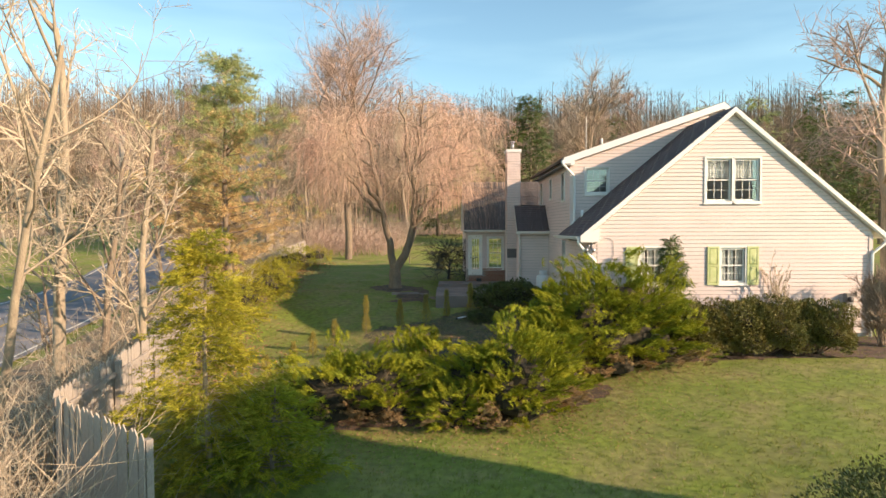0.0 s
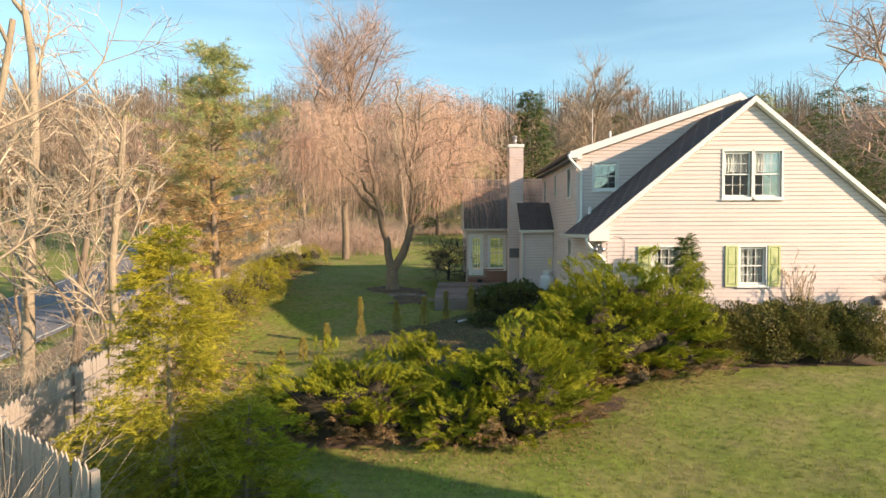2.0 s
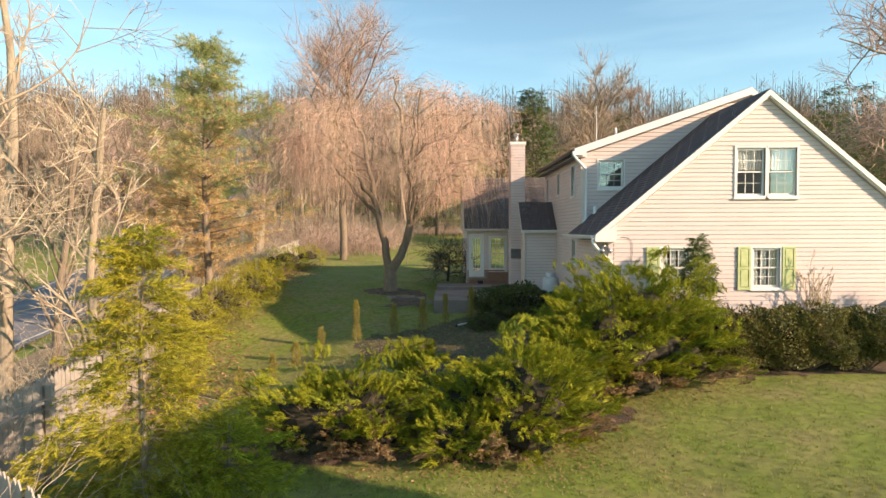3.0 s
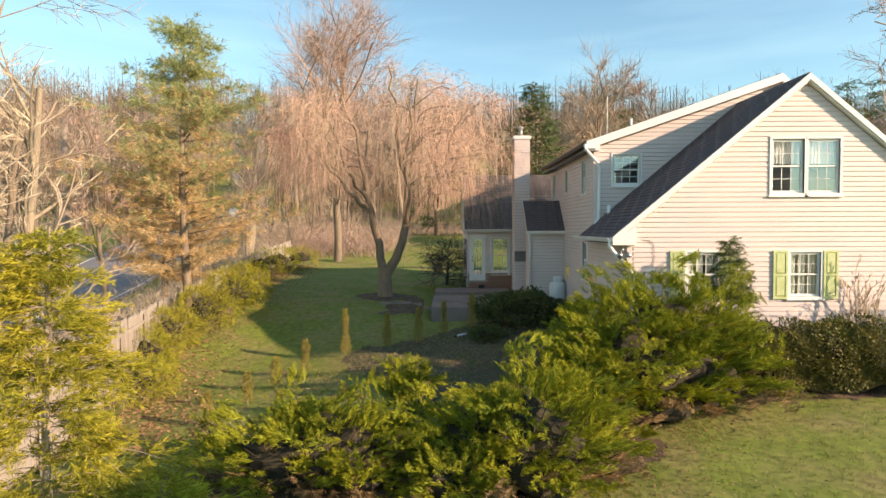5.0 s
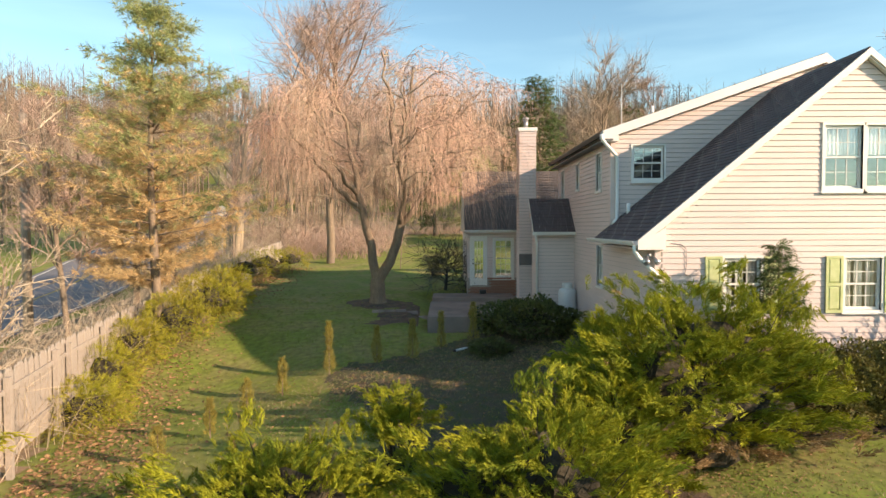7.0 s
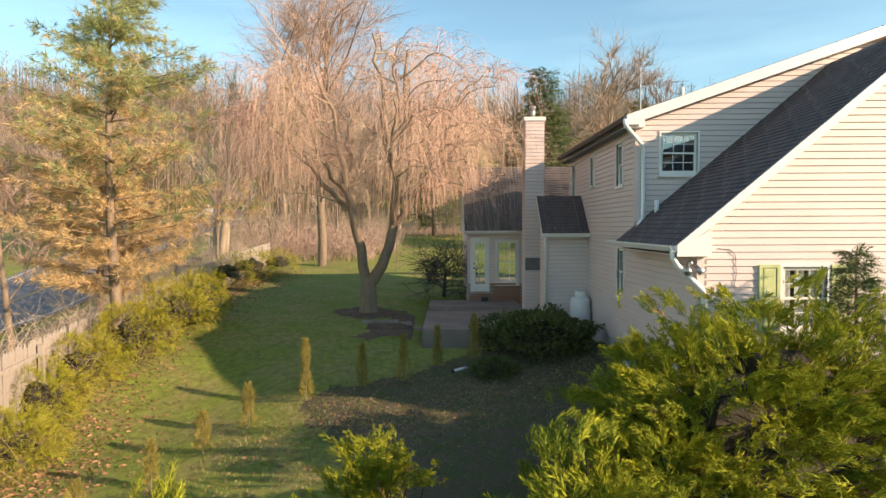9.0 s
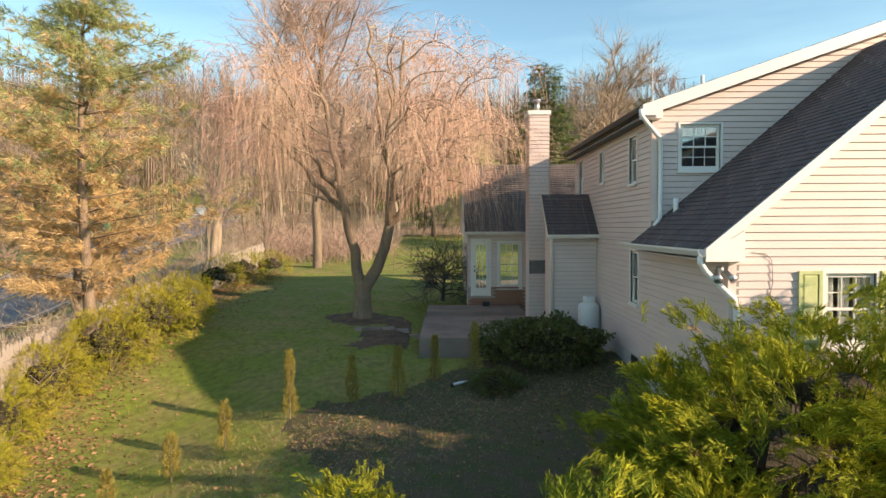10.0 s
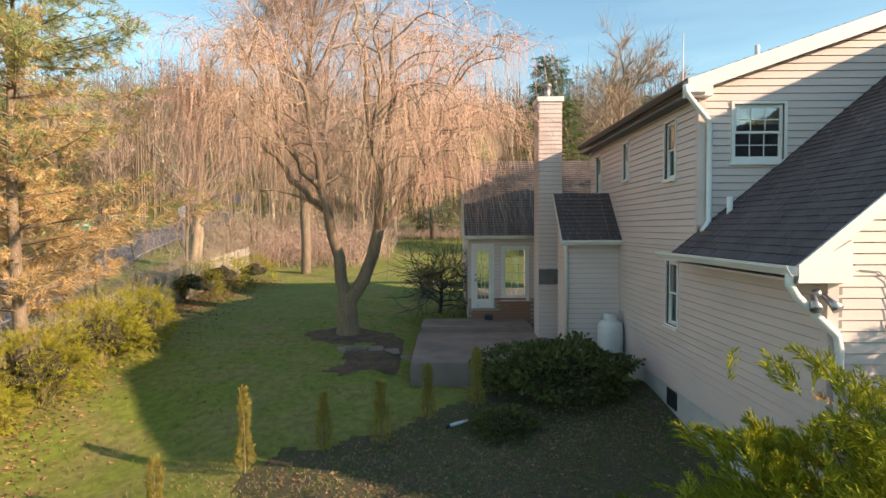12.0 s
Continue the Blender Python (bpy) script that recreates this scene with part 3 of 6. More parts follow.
# corner boards
for a, b in (((XW - 0.036, YF - 0.036, GRADE), (XW + 0.09, YF + 0.0, 2.5)), ((XW - 0.036, YF + 0.0, GRADE + 0.55), (XW, YF + 0.09, 2.5)), ((XW - 0.036, YD - 0.036, 2.95), (XW + 0.09, YD, 5.42)), ((XW - 0.036, YD, 2.6), (XW, YD + 0.09, 5.42)), ((XE - 0.09, YF - 0.036, GRADE), (XE + 0.036, YF, 2.5))):
    box_part("corner_board", a, b, M_SIDING, house)


def roof(eave, up, along, rows_len, slope_len, material, parent, thick=0.13, course=0.145, clip=None):
    """A roof slab with its shingle courses. eave: a corner; up: unit vector up the slope; along: unit vector along the eave."""
    e, u, a = [np.array(v, float) for v in (eave, up, along)]
    n = np.cross(a, u)
    n = n / np.linalg.norm(n)
    if n[2] < 0:
        n = -n
    c = Cloud()
    clip = clip or (lambda s: (0.0, rows_len))
    l0, r0 = clip(0)
    l1, r1 = clip(slope_len)
    c.prism([e + a * l0, e + a * r0, e + a * r1 + u * slope_len, e + a * l1 + u * slope_len], -n * thick)
    slab = part("roof", c, M_TRIM, parent, "dark asphalt shingle roof")
    k = 0
    while k * course < slope_len:
        s0, s1 = k * course - (0.02 if k == 0 else 0), min(slope_len, (k + 1) * course + 0.02)
        la, ra = clip(max(0, s0))
        lb, rb = clip(s1)
        row = Cloud()
        p = la
        j = 0
        while p < ra - 0.01:
            wdt = 0.16 + 0.16 * ((k * 7 + j * 13) % 5) / 4
            q = min(ra, p + wdt)
            q2 = min(rb, max(lb, q)) if q < ra else rb
            p2 = max(lb, min(rb, p)) if p > la else lb
            if q2 - p2 > 0.003:
                h = 0.017 + 0.005 * ((k * 5 + j * 3) % 4) / 3
                v = [e + a * p + u * s0 + n * h, e + a * (q - 0.003) + u * s0 + n * h, e + a * (q2 - 0.003) + u * s1 + n * 0.004, e + a * p2 + u * s1 + n * 0.004, e + a * p + u * s0 + n * 0.001, e + a * (q - 0.003) + u * s0 + n * 0.001]
                row.add(v, [(0, 1, 2, 3), (4, 5, 1, 0)])
            p = q
            j += 1
        if row.count:
            part("shingle_course", row, material, slab)
        k += 1
    return slab


up_w = np.array((1, 0, PITCH)) / math.hypot(1, PITCH)
up_e = np.array((-1, 0, PITCH)) / math.hypot(1, PITCH)
EO = 0.44  # eave overhang
eave_z = RIDGE_Z - PITCH * (RIDGE_X - (XW - EO))
slope = math.hypot(RIDGE_X - (XW - EO), RIDGE_Z - eave_z)
RY = YF - 0.13
# west slope of the front part: up to the rear wall, and its eave a little beyond
roof((XW - EO, RY, eave_z), up_w, (0, 1, 0), YD - RY, slope, M_SHINGLE, house)
roof((2 * RIDGE_X - (XW - EO), RY, eave_z), up_e, (0, 1, 0), YB - RY, slope, M_SHINGLE, house)
c = Cloud()
c.prism([(RIDGE_X - 0.13, RY, RIDGE_Z - 0.085), (RIDGE_X, RY, RIDGE_Z + 0.035), (RIDGE_X + 0.13, RY, RIDGE_Z - 0.085)], (0, YD - RY, 0))
part("ridge_cap", c, M_SHINGLE, house)
# rear part
r_eave_x, r_eave_z = XW - 0.30, REAR_Z - REAR_PITCH * (REAR_X - XW + 0.30)
up_r = np.array((1, 0, REAR_PITCH)) / math.hypot(1, REAR_PITCH)
roof((r_eave_x, YD - 0.22, r_eave_z), up_r, (0, 1, 0), YB + 0.3 - YD + 0.22, math.hypot(REAR_X - r_eave_x, REAR_Z - r_eave_z), M_SHINGLE, house)
up_q = np.array((-1, 0, 0.91)) / math.hypot(1, 0.91)
roof((13.3, YD - 0.22, REAR_Z - 0.91 * (13.3 - REAR_X)), up_q, (0, 1, 0), YB + 0.6 - YD, math.hypot(13.3 - REAR_X, 0.91 * (13.3 - REAR_X)), M_SHINGLE, house)


def rake(p0, p1, y, name="rake_board", depth=0.16, t=0.04):
    (x0, z0), (x1, z1) = p0, p1
    c = Cloud()
    c.prism([(x0, y - t, z0), (x1, y - t, z1), (x1, y - t, z1 - depth), (x0, y - t, z0 - depth)], (0, t, 0))
    ob = part(name, c, M_TRIM, house, "white rake trim board")
    c = Cloud()
    c.prism([(x0, y, z0 - 0.17), (x1, y, z1 - 0.17), (x1, y, z1 - 0.20), (x0, y, z0 - 0.20)], (0, 0.12, 0))
    part("soffit", c, M_TRIM, house)


rake((XW - EO, eave_z + 0.005), (RIDGE_X, RIDGE_Z + 0.005), RY)
rake((RIDGE_X, RIDGE_Z + 0.005), (2 * RIDGE_X - XW + EO, eave_z + 0.005), RY)
rake((r_eave_x, r_eave_z + 0.005), (REAR_X, REAR_Z + 0.005), YD - 0.22, depth=0.25)
rake((REAR_X, REAR_Z + 0.005), (13.3, REAR_Z - 0.91 * (13.3 - REAR_X)), YD - 0.22, depth=0.25)
# eave soffits and boxed returns
c = Cloud()
c.box((XW - EO + 0.03, RY + 0.02, eave_z - 0.20), (XW - 0.03, YD - 0.02, eave_z - 0.17))
part("soffit", c, M_SIDING, house)
c = Cloud()
c.prism([(XW - EO, RY - 0.03, eave_z - 0.20), (XW + 0.16, RY - 0.03, eave_z - 0.20), (XW + 0.16, RY - 0.03, eave_z + 0.28), (XW - EO, RY - 0.03, eave_z - 0.08)], (0, 0.13, 0))
part("eave_return", c, M_TRIM, house, "white boxed eave return")
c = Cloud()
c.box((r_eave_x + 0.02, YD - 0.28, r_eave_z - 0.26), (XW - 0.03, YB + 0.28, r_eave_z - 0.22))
# dark grey carries the shade under this eave; other soffits are pale
part("soffit", c, M_GREYVENT, house, "eave soffit, its shade put into a dark grey colour")
c = Cloud()
c.prism([(r_eave_x, YD - 0.25, r_eave_z - 0.28), (XW + 0.12, YD - 0.25, r_eave_z - 0.28), (XW + 0.12, YD - 0.25, r_eave_z + 0.05), (r_eave_x, YD - 0.25, r_eave_z - 0.06)], (0, 0.24, 0))
part("eave_return", c, M_TRIM, house, "white boxed eave return")


def gutter(x, y0, y1, z, parent=house, along="y", metal=None):
    """An open K-shaped gutter."""
    prof = [(0, 0), (0, -0.11), (-0.07, -0.11), (-0.12, -0.03), (-0.12, 0.0), (-0.112, 0.0), (-0.112, -0.03), (-0.066, -0.102), (-0.008, -0.102), (-0.008, 0)]
    c = Cloud()
    if along == "y":
        c.prism([(x + a, y0, z + b) for a, b in prof], (0, y1 - y0, 0))
    else:
        c.prism([(y0, x + a, z + b) for a, b in prof], (y1 - y0, 0, 0))
    return part("gutter", c, metal or M_TRIM, parent, "brown metal gutter" if metal else "white metal gutter")


def downspout(pts, r=0.045):
    c = Cloud()
    c.tube(pts, [r] * len(pts), 8)
    return part("downspout", c, M_TRIM, house, "white metal downspout", smooth=True)


gutter(XW - EO, RY - 0.02, YD + 0.55, eave_z - 0.01)
gutter(r_eave_x + 0.03, YD - 0.24, YB + 0.3, r_eave_z - 0.02, metal=M_BROWN)
gutter(13.56 + 0.12, RY, YB, eave_z - 0.01)
downspout([(XW - EO - 0.05, RY + 0.06, eave_z - 0.1), (XW - EO - 0.05, RY + 0.06, eave_z - 0.22), (XW - EO + 0.04, RY + 0.07, eave_z - 0.36), (XW + 0.04, YF - 0.09, eave_z - 0.80), (XW + 0.07, YF - 0.09, eave_z - 0.95), (XW + 0.07, YF - 0.09, -0.9)], 0.05)
downspout([(r_eave_x - 0.05, YD - 0.26, r_eave_z - 0.1), (r_eave_x - 0.04, YD - 0.26, r_eave_z - 0.22), (r_eave_x + 0.06, YD - 0.24, r_eave_z - 0.34), (XW + 0.09, YD - 0.12, r_eave_z - 0.66), (XW + 0.13, YD - 0.09, r_eave_z - 0.78), (XW + 0.13, YD - 0.09, 3.02), (XW + 0.06, YD - 0.14, 2.93), (XW - 0.02, YD - 0.2, 2.84)], 0.05)
downspout([(13.55, RY + 0.05, eave_z - 0.1), (13.55, RY + 0.05, eave_z - 0.25), (XE - 0.02, YF - 0.09, eave_z - 0.6), (XE - 0.04, YF - 0.09, -0.9)], 0.05)
# vent pipe on the front roof, floodlight, cable on the wall
c = Cloud()
c.tube([(4.55, YD - 0.35, 2.95), (4.55, YD - 0.35, 3.42)], [0.05, 0.05], 10)
part("vent_pipe", c, M_TRIM, house, "white roof vent pipe", smooth=True)
c = Cloud()
for dx in (-0.05, 0.07):
    c.tube([(XW - 0.16 + dx, YF - 0.05, 2.14), (XW - 0.16 + dx * 1.6, YF - 0.13, 2.06), (XW - 0.16 + dx * 2, YF - 0.2, 2.0)], [0.03, 0.045, 0.07], 10)
c.tube([(XW - 0.16, YF - 0.02, 2.2), (XW - 0.16, YF - 0.05, 2.12)], [0.05, 0.05], 10)
part("floodlight", c, M_STEEL, house, "twin floodlight under the eave", smooth=True)
c = Cloud()
c.tube([(4.5, YF - 0.03, 2.42), (4.72, YF - 0.035, 2.40), (4.82, YF - 0.035, 2.30), (4.84, YF - 0.035, 1.95), (4.80, YF - 0.035, 1.75), (4.95, YF - 0.035, 1.68)], [0.006] * 6, 5)
part("cable", c, M_GREYVENT, house, "grey cable stapled to the siding")
c = Cloud()
c.tube([(5.6, YD + 0.9, 5.9), (5.6, YD + 0.9, 6.28)], [0.045, 0.045], 8)
part("vent_pipe", c, M_TRIM, house, "white roof vent pipe", smooth=True)
# electric meter by the corner
meter = thing("electric_meter", "grey electric meter box and conduit on the siding", "meter")
box_part("meter_box", (12.25, YF - 0.20, 0.22), (12.50, YF - 0.03, 0.62), M_STEEL, meter, bevel=0.02)
c = Cloud()
c.tube([(12.38, YF - 0.10, 0.22), (12.38, YF - 0.10, -0.95)], [0.05, 0.05], 8)
part("conduit", c, M_TRIM, meter, "white conduit", smooth=True)
c = Cloud()
c.tube([(12.38, YF - 0.20, 0.42), (12.38, YF - 0.27, 0.42)], [0.09, 0.08], 14)
part("meter_dial", c, M_GREYVENT, meter, smooth=True)

# ---- bump, chimney, addition ----
BX, BY = 2.80, 28.20
BUMP = ((0, BY, 0), (1, 0, 0), (0, -1, 0))
sided_wall(BUMP, (-0.65, 2.55), const(BX), const(XW - 0.02))
BSIDE = ((BX, 0, 0), (0, 1, 0), (-1, 0, 0))
sided_wall(BSIDE, (-0.65, 2.55), const(BY), const(29.1))
up_b = np.array((0, 1, 0.95)) / math.hypot(1, 0.95)
roof((BX - 0.12, BY - 0.22, 2.62), up_b, (1, 0, 0), XW + 0.10 - BX, 1.75, M_SHINGLE, house)
box_part("wall", (BX + 0.02, 29.1, -0.6), (XW - 0.03, 29.2, 3.7), M_SIDING, house)
box_part("wall", (3.2, 31.3, -0.6), (XW - 0.03, 33.2, 2.9), M_SIDING, house)
c = Cloud()
c.prism([(BX - 0.02, BY - 0.1, 2.55), (BX - 0.02, BY + 0.92, 3.48), (BX - 0.02, BY + 0.92, 2.55)], (0.04, 0, 0))
part("gable_trim", c, M_SIDING, house)
gutter(BY - 0.22, BX - 0.16, XW - 0.02, 2.60, along="x")
downspout([(BX - 0.03, BY - 0.26, 2.5), (BX - 0.03, BY - 0.22, 2.35), (BX + 0.02, BY - 0.07, 2.15), (BX + 0.02, BY - 0.07, -0.6)], 0.045)

CX0, CX1, CY0, CY1 = 2.48, 3.12, 30.45, 31.3
for wl, l, r in ((((0, CY0, 0), (1, 0, 0), (0, -1, 0)), CX0, CX1), (((CX0, 0, 0), (0, 1, 0), (-1, 0, 0)), CY0, CY1), (((CX1, 0, 0), (0, 1, 0), (1, 0, 0)), CY0, CY1)):
    sided_wall(wl, (-0.30, 6.52), const(l), const(r), label="chimney chase in cream siding")
box_part("chimney_cap", (CX0 - 0.06, CY0 - 0.06, 6.52), (CX1 + 0.06, CY1 + 0.06, 6.66), M_TRIM, house, "white chimney cap", bevel=0.01)
c = Cloud()
c.tube([(2.78, 30.85, 6.66), (2.78, 30.85, 7.02)], [0.085, 0.085], 14)
c.tube([(2.78, 30.85, 7.02), (2.78, 30.85, 7.10)], [0.13, 0.12], 14)
part("flue", c, M_STEEL, house, "metal flue pipe", smooth=True)
box_part("vent_panel", (CX0 - 0.01, CY0 - 0.05, 1.28), (CX1 + 0.01, CY0 - 0.024, 1.72), M_GREYVENT, house, "grey louvred vent panel")

AX, AY = 0.55, 33.3
ADD = ((0, AY, 0), (1, 0, 0), (0, -1, 0))
AW = (1.72, 2.50, 0.58, 2.24)
AD = (0.72, 1.32, 0.22, 2.30)
sided_wall(ADD, (0.55, 2.55), const(AX), const(XW), [AW, AD])
ADDW = ((AX, 0, 0), (0, 1, 0), (-1, 0, 0))
sided_wall(ADDW, (-0.3, 2.6), const(AY), const(40.5), [(34.2, 35.2, 0.6, 2.2), (36.5, 37.5, 0.6, 2.2)])
box_part("wall", (AX, 40.4, -0.3), (0.75, 40.5, 2.6), M_SIDING, house)
box_part("wall", (3.3, 40.4, -0.3), (8.0, 40.5, 2.6), M_SIDING, house)
box_part("floor_deck", (AX + 0.15, AY + 0.15, 0.05), (8.0, 40.4, 0.2), M_INTERIOR, house)
window(ADD, AW[0], AW[2], AW[1] - AW[0], AW[3] - AW[2], 3, 3, trim=0.075)
up_a = np.array((0, 1, 0.75)) / 1.25
dn_a = np.array((0, -1, 0.75)) / 1.25
roof((AX - 0.14, AY - 0.30, 2.66), up_a, (1, 0, 0), 8.0, 4.78, M_SHINGLE_OLD, house)
roof((AX - 0.14, 40.65, 2.66), dn_a, (1, 0, 0), 8.0, 4.45, M_SHINGLE_OLD, house, course=0.4)
gutter(AY - 0.30, AX - 0.16, CX0 - 0.02, 2.66, along="x")
c = Cloud()
c.prism([(AX - 0.10, AY - 0.1, 2.55), (AX - 0.10, AY + 3.5, 5.25), (AX - 0.10, 40.4, 2.55)], (0.12, 0, 0))
part("gable_trim", c, M_SIDING, house)
# half-glazed garden door
door = part("door", (lambda c: (c.box((AD[0] - 0.08, AY - 0.045, AD[2]), (AD[0], AY + 0.1, AD[3])), c.box((AD[1], AY - 0.045, AD[2]), (AD[1] + 0.08, AY + 0.1, AD[3])), c.box((AD[0] - 0.08, AY - 0.045, AD[3]), (AD[1] + 0.08, AY + 0.1, AD[3] + 0.09)), c)[-1])(Cloud()), M_TRIM, house, "white glazed garden door, shut")
c = Cloud()
w0, w1, z0, z1 = AD[0] + 0.005, AD[1] - 0.005, AD[2] + 0.01, AD[3] - 0.005
for a, b in (((w0, AY, z0), (w1, AY + 0.04, z0 + 0.30)), ((w0, AY, z1 - 0.13), (w1, AY + 0.04, z1)), ((w0, AY, z0 + 0.30), (w0 + 0.12, AY + 0.04, z1 - 0.13)), ((w1 - 0.09, AY, z0 + 0.30), (w1, AY + 0.04, z1 - 0.13))):
    c.box(a, b)
for i in range(1, 3):
    x = w0 + 0.12 + (w1 - w0 - 0.21) * i / 3
    c.box((x - 0.01, AY + 0.004, z0 + 0.30), (x + 0.01, AY + 0.03, z1 - 0.13))
for i in range(1, 5):
    zz = z0 + 0.30 + (z1 - z0 - 0.43) * i / 5
    c.box((w0 + 0.12, AY + 0.005, zz - 0.01), (w1 - 0.09, AY + 0.029, zz + 0.01))
leaf = part("door_leaf", c, M_TRIM, door)
c = Cloud()
c.box((w0 + 0.118, AY + 0.015, z0 + 0.298), (w1 - 0.088, AY + 0.020, z1 - 0.128))
part("pane", c, M_GLASS, door).visible_shadow = False
c = Cloud()
c.tube([(w0 + 0.06, AY, z0 + 0.95), (w0 + 0.06, AY - 0.06, z0 + 0.95)], [0.02, 0.035], 10)
c.tube([(w0 + 0.06, AY, z0 + 1.12), (w0 + 0.06, AY - 0.02, z0 + 1.12)], [0.028, 0.028], 10)
part("door_knob", c, M_DARK, door, "dark door knob and deadbolt", smooth=True)
# brick base of the addition
base = part("brick_base", (lambda c: (c.box((AX - 0.01, AY - 0.02, -0.3), (AD[0] - 0.08, AY + 0.1, 0.55)), c.box((AD[0] - 0.08, AY - 0.02, -0.3), (AD[1] + 0.08, AY + 0.1, 0.21)), c.box((AD[1] + 0.08, AY - 0.02, -0.3), (CX0 + 0.3, AY + 0.1, 0.55)), c)[-1])(Cloud()), M_MORTAR, house, "red brick base with pale mortar")
BM = Cloud()
BM.box((0, -0.012, 0), (0.195, 0.01, 0.060))
brick_mesh = BM.mesh("brick", M_BRICK)
for r in range(11):
    zz = -0.28 + r * 0.0715
    x = AX - (0.1 if r % 2 else 0.0)
    while x < CX0 + 0.1:
        if x >= AX - 0.02 and not (zz > 0.14 and x + 0.195 > AD[0] - 0.08 and x < AD[1] + 0.08) and zz < 0.49:
            b_ = part("brick", brick_mesh, M_BRICK, base)
            b_.location = (x, AY - 0.02, zz)
        x += 0.207
for nm, a, b in (("brick_sill", (AD[1] + 0.09, AY - 0.09, 0.50), (CX0 - 0.02, AY - 0.02, 0.565)),):
    box_part(nm, a, b, M_BRICK, house, bevel=0.008)

# antenna mast far on the roof
c = Cloud()
c.tube([(6.1, 29.2, 6.1), (6.1, 29.2, 8.05)], [0.018, 0.012], 6)
part("antenna_mast", c, M_TRIM, house, "thin white antenna mast")

# ---- patio, tank ----
patio = tagged(new("patio"), "two-level grey concrete patio with a low step", "patio", kind="structure")
box_part("lower_slab", (-1.05, 27.15, -0.85), (2.75, 31.45, -0.26), M_CONCRETE, patio, bevel=0.02)
box_part("upper_slab", (-0.98, 31.454, -0.8), (2.46, 33.28, -0.12), M_CONCRETE, patio, bevel=0.02)
box_part("boot_tray", (1.05, 32.75, -0.10), (1.32, 33.0, 0.06), M_DARK, None, bevel=0.02)
tagged(bpy.data.objects["boot_tray"], "small black box on the patio by the garden door", "box")


def lathe(profile, sides=28):
    c = Cloud()
    a = np.arange(sides) * 2 * np.pi / sides
    v = np.array([[(r * math.cos(t), r * math.sin(t), z) for t in a] for r, z in profile])
    k = sides
    c.add(v, [(i * k + j, i * k + (j + 1) % k, (i + 1) * k + (j + 1) % k, (i + 1) * k + j) for i in range(len(profile) - 1) for j in range(k)])
    return c


tank = thing("propane_tank", "white upright propane tank beside the siding", "tank", at=(3.84, 27.80, -0.36))
part("tank_body", lathe([(0.0, 0.0), (0.30, 0.0), (0.31, 0.08), (0.31, 0.85), (0.29, 0.93), (0.22, 0.99), (0.10, 1.01), (0.0, 1.015)]), M_TANK, tank, smooth=True)
part("collar", lathe([(0.165, 0.98), (0.175, 1.0), (0.175, 1.17), (0.160, 1.185), (0.14, 1.17), (0.0, 1.165)]), M_TANK, tank, smooth=True)
part("foot_ring", lathe([(0.27, -0.08), (0.285, -0.08), (0.285, 0.02), (0.27, 0.02)]), M_STEEL, tank)

pipe = thing("white_pipe", "short white plastic pipe with a black end lying on the bed", "pipe")
c = Cloud()
pz = float(ground(0.0, 24.4)) + 0.05
c.tube([(-0.14, 24.36, pz), (0.02, 24.40, pz + 0.03), (0.22, 24.50, pz + 0.06)], [0.035, 0.04, 0.025], 8)
part("tube", c, M_TANK, pipe, smooth=True)
c = Cloud()
c.tube([(-0.20, 24.345, pz - 0.01), (-0.13, 24.362, pz)], [0.045, 0.045], 8)
part("end_cap", c, M_DARK, pipe, smooth=True)

# air conditioner behind the hedge
ac = thing("air_conditioner", "grey outdoor air conditioner unit behind the hedge", "air conditioner", at=(8.35, 19.05, -0.57))
box_part("cabinet", (-0.45, -0.45, 0), (0.45, 0.45, 0.82), M_STEEL, ac, bevel=0.03)
part("fan_grille", lathe([(0.40, 0.82), (0.38, 0.86), (0.12, 0.90), (0.0, 0.90)], 32), M_GREYVENT, ac, smooth=True)

# ---- neighbouring house behind the camera, whose shadow lies over the lawn ----
nb = thing("neighbour_house", "plain two-storey neighbouring house with a dark gable roof", "house")
box_part("wall", (13.6, -8, -2.5), (17.6, 3.3, 7.3), M_SIDING, nb)
c = Cloud()
c.prism([(13.3, -8.2, 7.2), (15.6, -8.2, 8.4), (17.9, -8.2, 7.2)], (0, 11.7, 0))
part("roof", c, M_SHINGLE, nb)

# ---- plants: shared tools ----


def poses(at, way, size, rng, roll=0.5):
    """Poses that lay a template's x axis along way and its z axis as far up as may be."""
    at, way = np.asarray(at, float), np.asarray(way, float)
    n = len(at)
    x = way / (np.linalg.norm(way, axis=1)[:, None] + 1e-9)
    ref = np.tile((0.0, 0.0, 1.0), (n, 1)) + rng.normal(0, roll, (n, 3))
    y = np.cross(ref, x)
    y /= np.linalg.norm(y, axis=1)[:, None] + 1e-9
    z = np.cross(x, y)
    m = np.zeros((n, 4, 4))
    size = np.broadcast_to(np.asarray(size, float), (n,))[:, None]
    m[:, :3, 0], m[:, :3, 1], m[:, :3, 2], m[:, :3, 3], m[:, 3, 3] = x * size, y * size, z * size, at, 1
    return m


